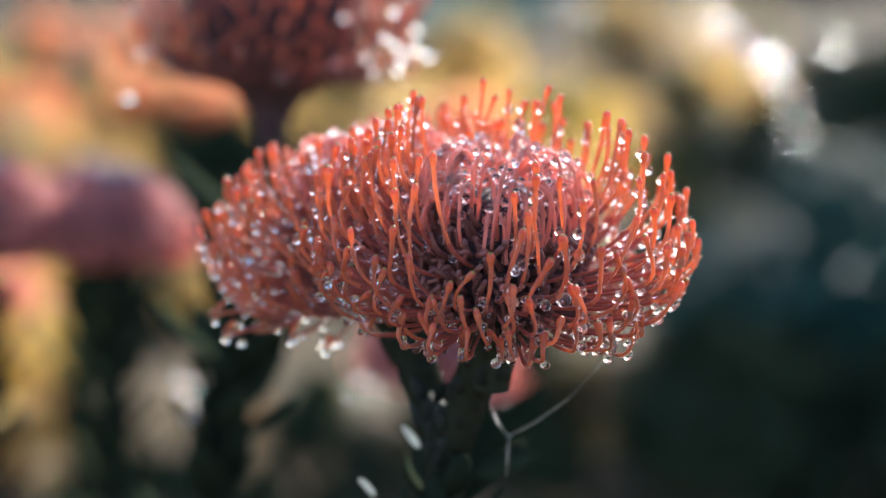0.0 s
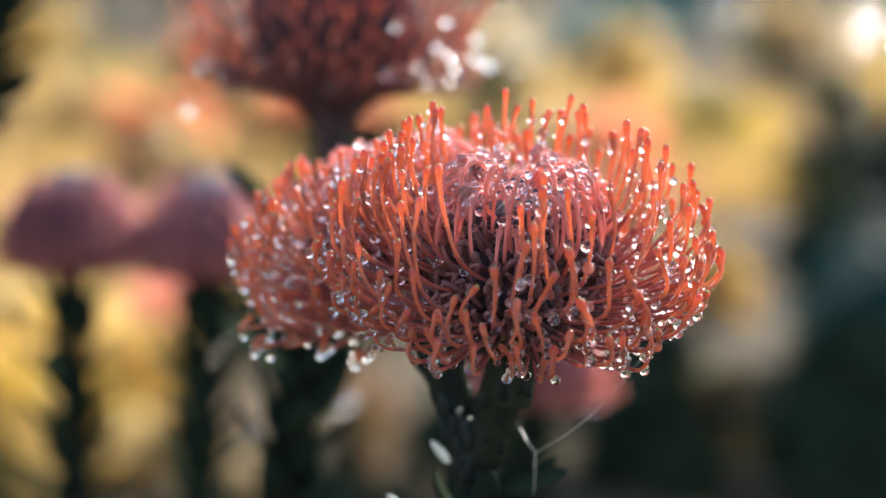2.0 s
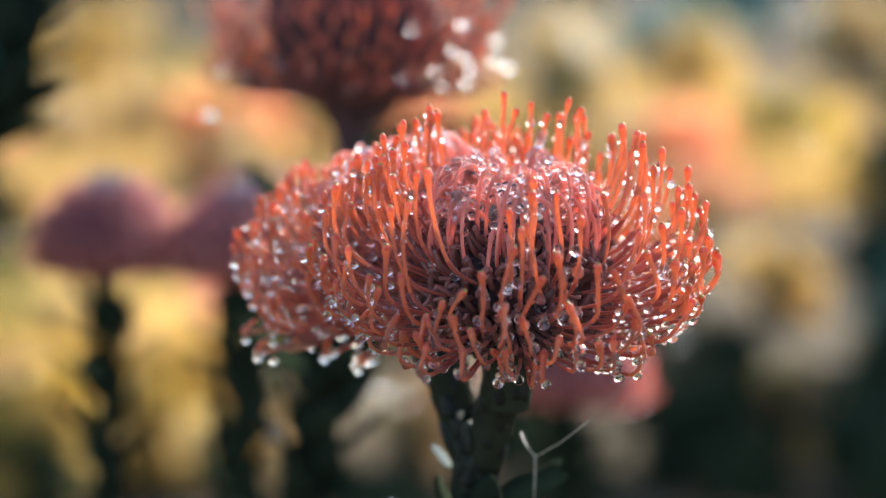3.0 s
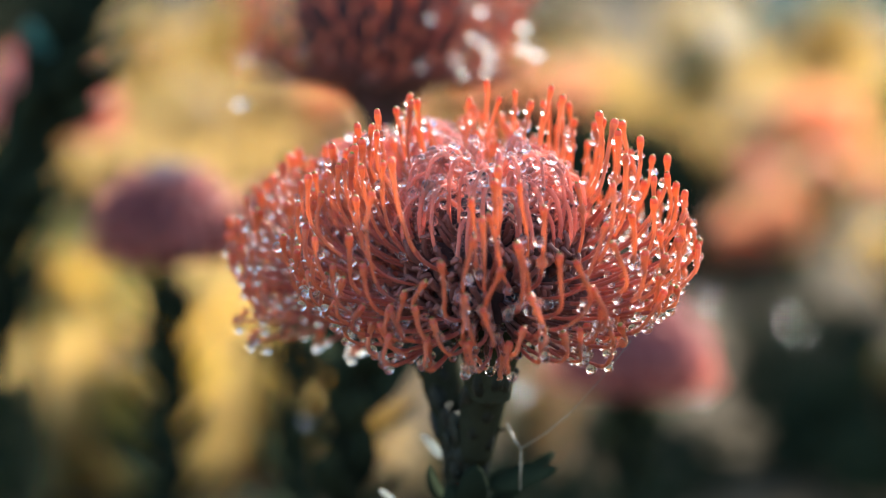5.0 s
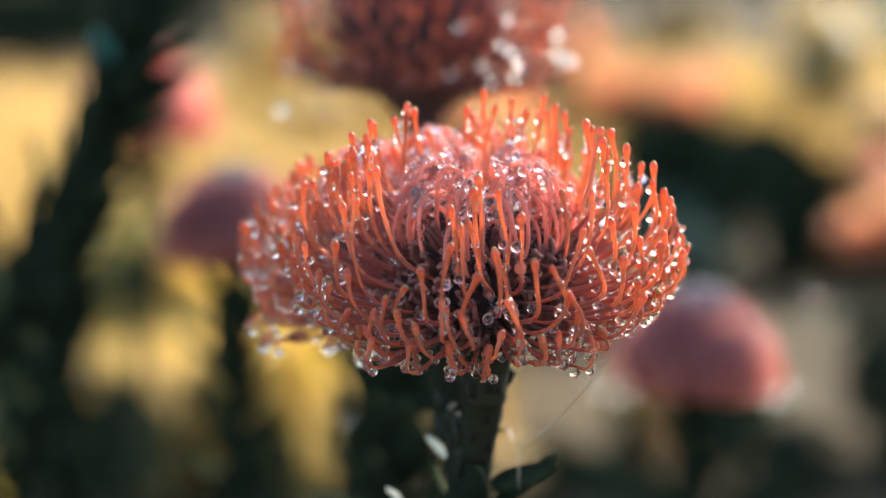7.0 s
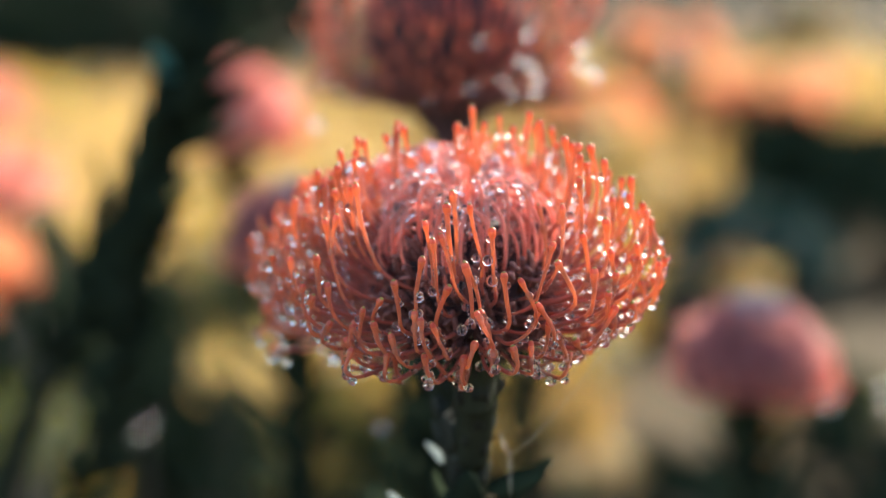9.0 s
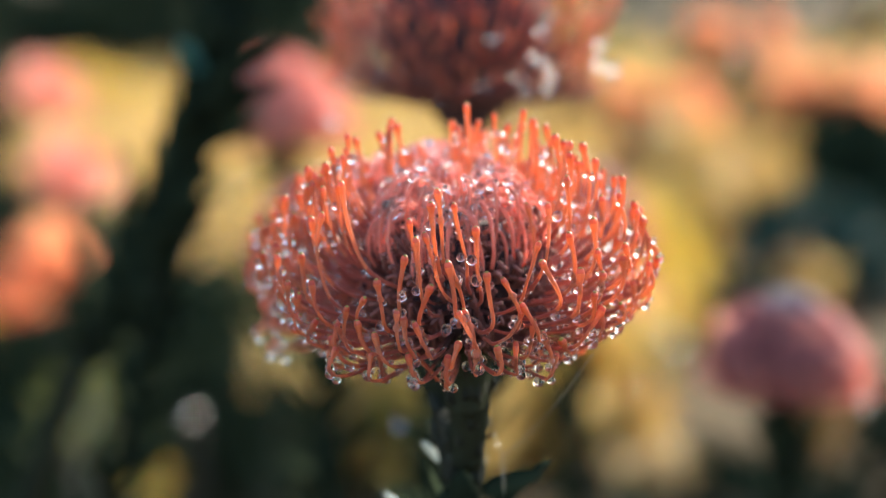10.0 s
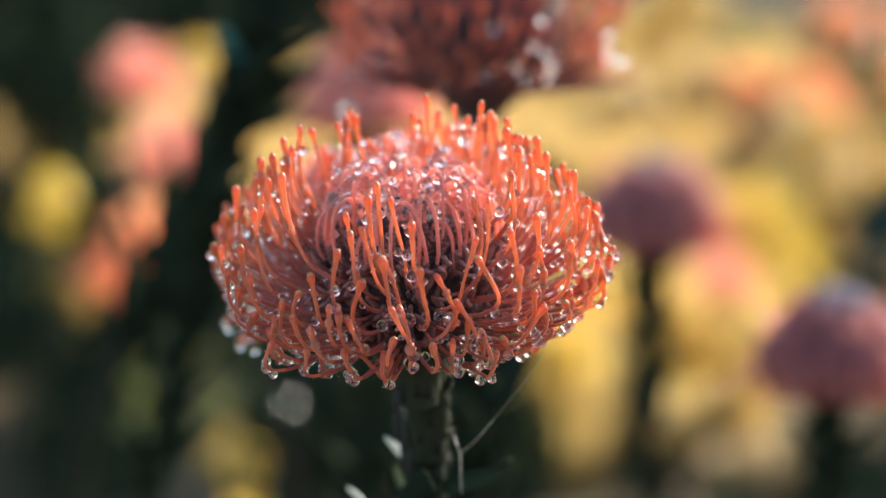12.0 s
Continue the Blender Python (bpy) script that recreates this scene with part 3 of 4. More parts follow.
# ------------------------------------------------------------ plants behind
def back_plant():
    base = (-0.03, 0.37, 0.0)
    rng = random.Random(21)
    plant = thing("pincushion_plant", base, "tall pincushion plant with one coral flower head and dark leaves", "flower")
    spots = []
    open_head(plant, axis_frame(local((-0.018, 0.335, 0.912), base), (0.02, 0.05, 1.0)), 5, spots)
    BACK_SPOTS.extend((k, [p + Vector(base) for p in line]) for k, line in spots)
    pts, radii = stem_part(plant, [local(p, base) for p in (base, (-0.04, 0.38, 0.4), (-0.036, 0.375, 0.7), (-0.022, 0.345, 0.84), (-0.018, 0.335, 0.914))], 0.007, 0.006, 50)
    clothe(plant, pts, radii, 0.45, 0.80, 0.0060, LEAF_MESHES, "leaf", 55, rng, 1.3)


back_plant()


def bud_plant(foot, top, seed, size, label, axis=(0, 0, 1), leaves=(0.5, 0.945), pink=False):
    rng = random.Random(seed)
    plant = thing("pincushion_plant", foot, label, "flower", "budding plants behind")
    f, t = Vector(foot), Vector(top)
    bud_head(plant, axis_frame(t - f, axis) @ Matrix.Scale(size, 4), seed, "pink unopened pincushion head" if pink else "mauve unopened pincushion head", PINK_MESHES if pink else BUD_MESHES)
    mid = f.lerp(t, 0.6) + Vector((rng.uniform(-0.01, 0.01), rng.uniform(-0.01, 0.01), 0))
    pts, radii = stem_part(plant, [Vector((0, 0, 0)), mid - f, t - f], 0.007, 0.005, 40)
    clothe(plant, pts, radii, leaves[0], leaves[1], 0.0040, LEAF_MESHES, "leaf", 54, rng, 1.1 * max(1.0, size * 0.75))


bud_plant((-0.12, 0.64, 0), (-0.139, 0.62, 0.795), 31, 1.02, "pincushion plant with a closed mauve head on a leafy stem")
bud_plant((-0.05, 0.66, 0), (-0.064, 0.62, 0.792), 32, 1.0, "pincushion plant with a closed pink head on a leafy stem")
bud_plant((0.12, 0.70, 0), (0.133, 0.67, 0.708), 33, 1.16, "pincushion plant with a large closed mauve head", (0.05, 0, 1))
bud_plant((-0.07, 1.45, 0), (-0.045, 1.40, 0.672), 34, 1.7, "pincushion plant with a flat pink head further back")
bud_plant((-0.40, 1.52, 0), (-0.352, 1.49, 0.775), 35, 1.7, "pincushion plant with a pink head beside the dark leafy branch", leaves=(0.86, 0.945), pink=True)


def leafy_branch():
    base = (-0.36, 0.60, 0.0)
    rng = random.Random(41)
    plant = thing("leafy_branch", base, "dark leafy pincushion branch leaning, without a flower", "plant")
    pts, radii = stem_part(plant, [local(p, base) for p in (base, (-0.345, 0.59, 0.5), (-0.299, 0.57, 0.694), (-0.251, 0.57, 0.788), (-0.207, 0.57, 0.87), (-0.186, 0.57, 0.914), (-0.176, 0.575, 0.97), (-0.172, 0.58, 1.05))], 0.009, 0.005, 60)
    clothe(plant, pts, radii, 0.35, 1.0, 0.0045, LEAF_MESHES, "leaf", 54, rng, 1.25)
    shoot, sr = stem_part(plant, [local(p, base) for p in ((-0.300, 0.57, 0.52), (-0.262, 0.565, 0.66), (-0.238, 0.56, 0.735), (-0.226, 0.565, 0.80), (-0.222, 0.57, 0.835))], 0.005, 0.003, 30)
    clothe(plant, shoot, sr, 0.1, 1.0, 0.0050, LEAF_MESHES, "leaf", 54, rng, 1.3)
    # One leaf coloured teal to paint the sky's reflection on it
    part("leaf", Geo().leaf(Matrix(), 0.036, 0.016, 0.4, 0.2, 0.0007, 7).mesh("leaf", [TEALLEAF]), plant, axis_leaf(local((-0.196, 0.565, 0.902), base), (-0.1, -0.3, 0.95), 1.0, (-0.3, -0.9, 0.3)), "leaf with its sky reflection as teal colour")


leafy_branch()


# ------------------------------------------------------------ shrubs and grass further back
def far_head(mat, seed):
    """A far pincushion head in one mesh: a core and its petal-like florets."""
    rng = random.Random(seed)
    g = Geo().turned([(0.0, -0.03), (0.012, -0.015), (0.018, 0.0), (0.012, 0.014), (0.0, 0.018)], 10)
    for i in range(120):
        a, e = rng.uniform(0, 2 * math.pi), rng.uniform(-0.35, 1.3)
        d = Vector((math.cos(a) * math.cos(e), math.sin(a) * math.cos(e), math.sin(e)))
        side = d.cross(Vector((0, 0, 1))).normalized()
        g.card_leaf(d * 0.012, side.cross(d) + side * rng.uniform(-0.8, 0.8), d + Vector((0, 0, 0.25)), rng.uniform(0.044, 0.062), 0.008)
    return g.mesh("flower_head", [mat])


ORANGE_HEAD, PINK_HEAD = far_head(FARFLOWER, 1), far_head(FARPINK, 2)


# The leaves of one shrub differ from clump to clump
MIXED = {
    "gold_leaf": [GOLDLEAF, GOLDLEAF, CREAMLEAF, BUSHLEAF, BROWNLEAF],
    "cream_leaf": [CREAMLEAF, CREAMLEAF, TANLEAF, GOLDLEAF, BROWNLEAF],
    "yellow_leaf": [YELLOWLEAF, YELLOWLEAF, GOLDLEAF, BUSHLEAF],
    "tan_leaf": [TANLEAF, CREAMLEAF, BROWNLEAF, BUSHLEAF],
    "bush_leaf": [BUSHLEAF, BUSHLEAF, GOLDLEAF, DARKLEAF],
    "brown_leaf": [BROWNLEAF, BROWNLEAF, BUSHLEAF],
}


def shrub(place, wide, high, count, size, mat, label, seed, heads=(), name="shrub", group="shrubs", deep=None):
    """A shrub of stems and many leaves in uneven clumps; heads: flowers as (mesh, x, y, z, scale)."""
    rng = random.Random(seed)
    sh = thing(name, place, label, "shrub", group)
    deep = deep or wide
    g = Geo()
    clumps = []
    for i in range(max(8, int(40 * wide * (high + 0.3)))):
        a, r, h = rng.uniform(0, 2 * math.pi), math.sqrt(rng.random()), rng.random() ** 0.7
        lim = math.sqrt(max(0.05, 1 - (h * 0.95) ** 2))
        clumps.append((Vector((math.cos(a) * r * lim * wide / 2, math.sin(a) * r * lim * deep / 2, 0.12 * high + h * high * 0.8)), rng.uniform(0.10, 0.22) * min(wide, high * 1.4)))
    tints = [rng.randrange(len(MIXED.get(mat.name, [mat]))) for _ in clumps]
    for i in range(count):
        which = rng.randrange(len(clumps))
        c, s = clumps[which]
        d = Vector((rng.gauss(0, 1), rng.gauss(0, 1), rng.gauss(0, 1))).normalized()
        p = c + d * s * rng.uniform(0.4, 1.1)
        p.z = max(0.01, p.z)
        nrm = (d + Vector((rng.gauss(0, 0.5), rng.gauss(0, 0.5), 0.5 + rng.gauss(0, 0.5)))).normalized()
        al = d + Vector((rng.gauss(0, 0.6), rng.gauss(0, 0.6), rng.gauss(0.3, 0.6)))
        if al.cross(nrm).length < 1e-3:
            continue
        g.card_leaf(p, nrm, al, size * rng.uniform(0.7, 1.3), size * rng.uniform(0.3, 0.45), tints[which])
    tagged(part("foliage", g.mesh("foliage", MIXED.get(mat.name, [mat])), sh), kind="stuff")
    for c, _ in clumps[:10]:
        mid = Vector((c.x * 0.4, c.y * 0.4, c.z * 0.5))
        part("stem", Geo().tube([(c.x * 0.1, c.y * 0.1, -0.02), mid, c], [0.012, 0.009, 0.004], 6).mesh("stem", [BARK]), sh)
    for me, x, y, z, s in heads:
        part("flower_head", me, sh, Matrix.Translation((x, y, z)) @ Matrix.Scale(s, 4), "orange flower head" if me is ORANGE_HEAD else "pink flower head")
    return sh


O, P = ORANGE_HEAD, PINK_HEAD


def bloom(seed, wide, high):
    """Flower heads spread over the top of a shrub."""
    rng = random.Random(seed)
    return [(O, rng.uniform(-0.45, 0.45) * wide, rng.uniform(-0.45, 0.1) * wide, high * rng.uniform(0.55, 1.0), rng.uniform(1.2, 1.8)) for _ in range(9)]


shrub((0.58, 5.25, 0), 0.85, 0.42, 3200, 0.07, DARKLEAF, "low dark green shrub, shade in its leaf colour", 51)
shrub((1.75, 3.4, 0), 1.1, 0.55, 6000, 0.065, BLUELEAF, "blue-green evergreen shrub, shade in its leaf colour", 53)
shrub((1.28, 2.75, 0), 0.95, 0.34, 5500, 0.05, DARKLEAF, "low dark evergreen shrub, shade in its leaf colour", 50)
shrub((2.75, 5.4, 0), 1.6, 0.6, 5000, 0.08, DARKLEAF, "dense dark evergreen shrub, shade in its leaf colour", 54)
shrub((-1.25, 3.1, 0), 1.1, 0.48, 4500, 0.055, DARKLEAF, "dense dark green shrub, shade in its leaf colour", 55)
shrub((-1.00, 3.0, 0), 0.50, 0.33, 4000, 0.05, DARKLEAF, "low green shrub with shade-dark leaf colour", 49)
shrub((-1.72, 3.6, 0), 0.66, 0.98, 4300, 0.06, DARKLEAF, "tall dark green shrub, shade in its leaf colour", 56)
shrub((-0.90, 2.45, 0), 0.3, 0.55, 400, 0.05, DARKLEAF, "pincushion shrub with pink flower heads", 57, [(P, 0.0, 0.0, 0.612, 1.45), (P, 0.07, -0.3, 0.765, 1.1)])
shrub((-0.755, 2.06, 0), 0.2, 0.5, 150, 0.04, BUSHLEAF, "small shrub with orange flower heads", 58, [(O, -0.05, 0.0, 0.555, 1.15), (O, -0.10, -0.02, 0.50, 0.9)])
shrub((-1.22, 2.80, 0), 0.16, 0.60, 260, 0.04, YELLOWLEAF, "slender yellow shrub in the sun", 47)
# Stand-in shrub for a far teal patch of unknown make
shrub((5.3, 21.0, 0), 1.2, 0.9, 900, 0.16, TEALLEAF, "teal stand-in shrub far off", 61)
shrub((0.14, 9.11, 0), 0.60, 0.53, 388, 0.110, BUSHLEAF, "shrub full of orange pincushion flowers", 100, bloom(0, 0.60, 0.53))
shrub((0.71, 8.63, 0), 0.47, 0.42, 350, 0.105, TANLEAF, "tan dry shrub in the sun", 101)
shrub((0.57, 6.96, 0), 0.30, 0.27, 350, 0.087, DARKLEAF, "dark green shrub, shade in its leaf colour", 102)
shrub((-0.02, 4.15, 0), 0.16, 0.18, 350, 0.056, GOLDLEAF, "golden low shrub glowing against the light", 103)
shrub((0.31, 4.35, 0), 0.17, 0.18, 350, 0.058, CREAMLEAF, "pale straw-coloured shrub in the sun", 104)
shrub((-0.06, 3.39, 0), 0.13, 0.18, 350, 0.047, BUSHLEAF, "olive green shrub against the light", 105)
shrub((2.67, 11.48, 0), 0.56, 0.50, 350, 0.140, GOLDLEAF, "golden low shrub glowing against the light", 106)
shrub((4.26, 13.43, 0), 0.74, 0.66, 350, 0.165, TANLEAF, "tan dry shrub in the sun", 107)
shrub((5.93, 15.57, 0), 0.68, 0.60, 350, 0.180, TANLEAF, "tan dry shrub in the sun", 108)
shrub((3.60, 9.87, 0), 0.44, 0.39, 350, 0.126, BUSHLEAF, "olive green shrub against the light", 109)
shrub((2.70, 6.14, 0), 0.8, 0.45, 1800, 0.084, DARKLEAF, "dark green shrub, shade in its leaf colour", 110)
shrub((3.81, 8.17, 0), 1.1, 0.55, 1800, 0.109, DARKLEAF, "dark green shrub, shade in its leaf colour", 111)
shrub((1.82, 4.38, 0), 0.27, 0.24, 350, 0.062, BLUELEAF, "blue-green evergreen shrub, shade in its leaf colour", 112)
shrub((2.01, 4.20, 0), 0.35, 0.32, 490, 0.061, BLUELEAF, "blue-green evergreen shrub, shade in its leaf colour", 113)
shrub((1.39, 2.98, 0), 0.28, 0.26, 590, 0.046, DARKLEAF, "dark green shrub, shade in its leaf colour", 114)
shrub((0.99, 3.21, 0), 0.15, 0.18, 350, 0.047, BROWNLEAF, "dry brown shrub lit from behind", 115)
shrub((0.47, 3.16, 0), 0.15, 0.18, 350, 0.045, BUSHLEAF, "olive green shrub against the light", 116)
shrub((-0.67, 9.94, 0), 0.71, 0.63, 453, 0.120, GOLDLEAF, "golden low shrub glowing against the light", 117)
shrub((0.48, 8.01, 0), 0.39, 0.35, 350, 0.098, BUSHLEAF, "shrub full of orange pincushion flowers", 118, bloom(18, 0.39, 0.35))
shrub((-0.20, 8.97, 0), 0.21, 0.19, 350, 0.109, DARKLEAF, "dark green shrub, shade in its leaf colour", 119)
shrub((-0.40, 3.71, 0), 0.24, 0.22, 368, 0.051, GOLDLEAF, "golden low shrub glowing against the light", 120)
shrub((-0.13, 3.96, 0), 0.20, 0.19, 350, 0.054, CREAMLEAF, "pale straw-coloured shrub in the sun", 121)
shrub((2.18, 12.88, 0), 0.61, 0.55, 350, 0.154, TANLEAF, "tan dry shrub in the sun", 122)
shrub((3.23, 13.51, 0), 0.57, 0.51, 350, 0.163, TANLEAF, "tan dry shrub in the sun", 123)
shrub((2.44, 8.39, 0), 0.50, 0.33, 700, 0.090, YELLOWLEAF, "yellow flowering shrub in full sun", 124)
shrub((1.39, 4.72, 0), 0.21, 0.20, 350, 0.064, CREAMLEAF, "pale straw-coloured shrub in the sun", 125)
shrub((4.70, 13.93, 0), 0.69, 0.60, 350, 0.172, TANLEAF, "tan dry shrub in the sun", 126)
shrub((0.97, 3.50, 0), 0.19, 0.18, 350, 0.050, DARKLEAF, "dark green shrub, shade in its leaf colour", 127)
shrub((1.58, 4.27, 0), 0.45, 0.30, 1200, 0.060, DARKLEAF, "dark green shrub, shade in its leaf colour", 128)
shrub((1.09, 3.13, 0), 0.17, 0.18, 350, 0.046, BROWNLEAF, "dry brown shrub lit from behind", 129)
shrub((2.20, 6.21, 0), 0.45, 0.3, 800, 0.082, BUSHLEAF, "olive green shrub against the light", 130)
shrub((0.29, 3.19, 0), 0.15, 0.18, 350, 0.045, BROWNLEAF, "dry brown shrub lit from behind", 131)
shrub((-1.30, 10.15, 0), 0.61, 0.54, 350, 0.123, GOLDLEAF, "golden low shrub glowing against the light", 132)
shrub((-0.78, 7.71, 0), 0.33, 0.29, 350, 0.095, CREAMLEAF, "pale straw-coloured shrub in the sun", 133)
shrub((-0.83, 3.79, 0), 0.5, 0.27, 1500, 0.053, BUSHLEAF, "olive green shrub against the light", 134)
shrub((-0.68, 2.93, 0), 0.18, 0.18, 350, 0.043, DARKLEAF, "dark green shrub, shade in its leaf colour", 135)
shrub((-0.50, 2.95, 0), 0.3, 0.24, 800, 0.044, GOLDLEAF, "golden low shrub glowing against the light", 136)
shrub((0.89, 9.35, 0), 0.34, 0.30, 350, 0.113, BUSHLEAF, "shrub full of orange pincushion flowers", 137, bloom(37, 0.34, 0.30))
shrub((1.64, 9.66, 0), 0.64, 0.57, 388, 0.118, TANLEAF, "tan dry shrub in the sun", 138)
shrub((1.06, 5.04, 0), 0.22, 0.20, 350, 0.067, BUSHLEAF, "shrub full of orange pincushion flowers", 139, bloom(39, 0.22, 0.20))
shrub((0.80, 3.20, 0), 0.42, 0.28, 1500, 0.046, DARKLEAF, "dark green shrub, shade in its leaf colour", 140)
shrub((0.27, 2.99, 0), 0.18, 0.18, 450, 0.043, BROWNLEAF, "dry brown shrub lit from behind", 141)
shrub((-0.77, 4.90, 0), 0.15, 0.18, 350, 0.065, BUSHLEAF, "olive green shrub against the light", 142)
shrub((-2.90, 9.45, 0), 0.53, 0.28, 350, 0.119, YELLOWLEAF, "yellow flowering shrub in full sun", 143)
shrub((-1.29, 5.36, 0), 0.27, 0.25, 350, 0.071, YELLOWLEAF, "yellow flowering shrub in full sun", 144)
shrub((-1.13, 4.50, 0), 0.15, 0.18, 350, 0.061, BUSHLEAF, "olive green shrub against the light", 145)
shrub((-0.02, 6.34, 0), 0.35, 0.32, 350, 0.080, CREAMLEAF, "pale straw-coloured shrub in the sun", 146)
shrub((-0.14, 3.22, 0), 0.36, 0.23, 1050, 0.045, GOLDLEAF, "golden low shrub glowing against the light", 147)
shrub((0.59, 8.64, 0), 0.42, 0.37, 350, 0.105, BUSHLEAF, "shrub full of orange pincushion flowers", 148, bloom(48, 0.42, 0.37))
shrub((-0.06, 4.13, 0), 0.34, 0.23, 1050, 0.055, YELLOWLEAF, "yellow flowering shrub in full sun", 149)
shrub((1.21, 13.17, 0), 0.54, 0.48, 350, 0.155, TANLEAF, "tan dry shrub in the sun", 150)
shrub((-1.22, 3.51, 0), 0.26, 0.24, 439, 0.051, DARKLEAF, "dark green shrub, shade in its leaf colour", 151)
shrub((-0.89, 3.23, 0), 0.24, 0.23, 450, 0.047, DARKLEAF, "dark green shrub, shade in its leaf colour", 152)
shrub((-0.61, 3.14, 0), 0.19, 0.18, 350, 0.045, BUSHLEAF, "olive green shrub against the light", 153)
shrub((-1.62, 4.6, 0), 0.4, 0.5, 700, 0.06, YELLOWLEAF, "yellow flowering shrub in full sun", 48)
shrub((-2.87, 7.02, 0), 0.23, 0.20, 350, 0.093, YELLOWLEAF, "yellow flowering shrub in full sun", 154)
shrub((-3.52, 10.63, 0), 0.33, 0.20, 350, 0.133, YELLOWLEAF, "yellow flowering shrub in full sun", 155)
shrub((-2.09, 4.78, 0), 0.16, 0.18, 350, 0.067, BROWNLEAF, "dry brown shrub lit from behind", 156)
shrub((-1.36, 3.96, 0), 0.16, 0.18, 350, 0.056, DARKLEAF, "dark green shrub, shade in its leaf colour", 157)
shrub((-1.18, 2.98, 0), 0.21, 0.20, 385, 0.045, DARKLEAF, "dark green shrub, shade in its leaf colour", 158)
shrub((-1.69, 3.71, 0), 0.26, 0.24, 366, 0.055, DARKLEAF, "dark green shrub, shade in its leaf colour", 159)
shrub((-0.46, 8.17, 0), 0.44, 0.40, 350, 0.100, CREAMLEAF, "pale straw-coloured shrub in the sun", 160)
shrub((0.09, 7.72, 0), 0.33, 0.29, 350, 0.095, CREAMLEAF, "pale straw-coloured shrub in the sun", 161)
shrub((-0.13, 4.49, 0), 0.44, 0.27, 1050, 0.059, YELLOWLEAF, "yellow flowering shrub in full sun", 162)
shrub((-0.09, 2.87, 0), 0.20, 0.21, 500, 0.042, GOLDLEAF, "golden low shrub glowing against the light", 163)
shrub((-0.00, 5.25, 0), 0.44, 0.27, 1050, 0.068, GOLDLEAF, "golden low shrub glowing against the light", 164)
shrub((-0.41, 2.99, 0), 0.23, 0.23, 1050, 0.043, YELLOWLEAF, "yellow flowering shrub in full sun", 165)
shrub((-3.89, 8.92, 0), 0.52, 0.46, 350, 0.117, DARKLEAF, "dark green shrub, shade in its leaf colour", 166)
shrub((-0.64, 2.60, 0), 0.28, 0.27, 800, 0.04, DARKLEAF, "dark green shrub, shade in its leaf colour", 168)
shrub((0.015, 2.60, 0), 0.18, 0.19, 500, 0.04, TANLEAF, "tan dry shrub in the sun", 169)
shrub((0.16, 2.62, 0), 0.30, 0.20, 900, 0.04, DARKLEAF, "dark green shrub, shade in its leaf colour", 170)
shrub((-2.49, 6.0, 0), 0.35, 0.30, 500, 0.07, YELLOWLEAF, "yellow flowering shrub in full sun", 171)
shrub((0.36, 4.6, 0), 0.46, 0.29, 2200, 0.05, BLUELEAF, "blue-green shrub, shade in its leaf colour", 172)
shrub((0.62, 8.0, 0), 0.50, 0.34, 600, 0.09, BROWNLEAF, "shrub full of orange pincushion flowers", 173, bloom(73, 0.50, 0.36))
shrub((0.42, 2.90, 0), 0.36, 0.21, 900, 0.04, DARKLEAF, "dark green shrub, shade in its leaf colour", 174)
shrub((-0.95, 2.45, 0), 0.46, 0.36, 1600, 0.045, DARKLEAF, "dark green shrub, shade in its leaf colour", 175)
shrub((-0.78, 2.72, 0), 0.26, 0.30, 900, 0.045, DARKLEAF, "dark green shrub, shade in its leaf colour", 176)
shrub((-0.76, 5.0, 0), 0.34, 0.30, 700, 0.06, DARKLEAF, "dark green shrub, shade in its leaf colour", 193)
shrub((-0.38, 2.70, 0), 0.13, 0.19, 420, 0.04, BUSHLEAF, "olive green shrub against the light", 194)
shrub((-0.55, 4.5, 0), 0.26, 0.24, 600, 0.055, BUSHLEAF, "olive green shrub against the light", 195)
# Second stand-in for far teal, the object itself unknown
shrub((3.41, 16.0, 0), 0.60, 0.50, 400, 0.15, TEALLEAF, "teal stand-in shrub far off", 177)
shrub((-0.125, 7.0, 0), 0.45, 0.36, 500, 0.08, BROWNLEAF, "shrub full of orange pincushion flowers", 178, bloom(78, 0.45, 0.38))
shrub((-0.096, 3.4, 0), 0.16, 0.26, 300, 0.045, BROWNLEAF, "small shrub with two peach flower heads", 179, [(P, 0.0, 0.0, 0.27, 1.3), (P, 0.02, -0.03, 0.14, 1.2)])
shrub((1.55, 7.0, 0), 0.60, 0.36, 700, 0.07, CREAMLEAF, "pale straw-coloured shrub with peach flower heads", 192, bloom(92, 0.6, 0.36))
shrub((1.42, 6.0, 0), 0.55, 0.22, 700, 0.07, CREAMLEAF, "pale straw-coloured shrub with pink flower heads", 191, [(P, -0.18, 0.0, 0.20, 1.3), (P, 0.02, -0.1, 0.22, 1.4), (P, 0.2, 0.0, 0.18, 1.2)])
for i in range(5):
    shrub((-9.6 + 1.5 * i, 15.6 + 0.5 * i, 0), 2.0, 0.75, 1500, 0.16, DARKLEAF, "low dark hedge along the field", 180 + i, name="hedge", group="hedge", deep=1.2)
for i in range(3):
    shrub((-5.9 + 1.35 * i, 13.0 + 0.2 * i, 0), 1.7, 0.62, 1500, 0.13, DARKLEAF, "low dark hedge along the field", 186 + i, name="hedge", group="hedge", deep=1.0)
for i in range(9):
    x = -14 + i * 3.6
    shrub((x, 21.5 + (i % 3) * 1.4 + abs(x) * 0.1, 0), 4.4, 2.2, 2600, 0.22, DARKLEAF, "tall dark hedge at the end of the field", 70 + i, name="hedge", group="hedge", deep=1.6)


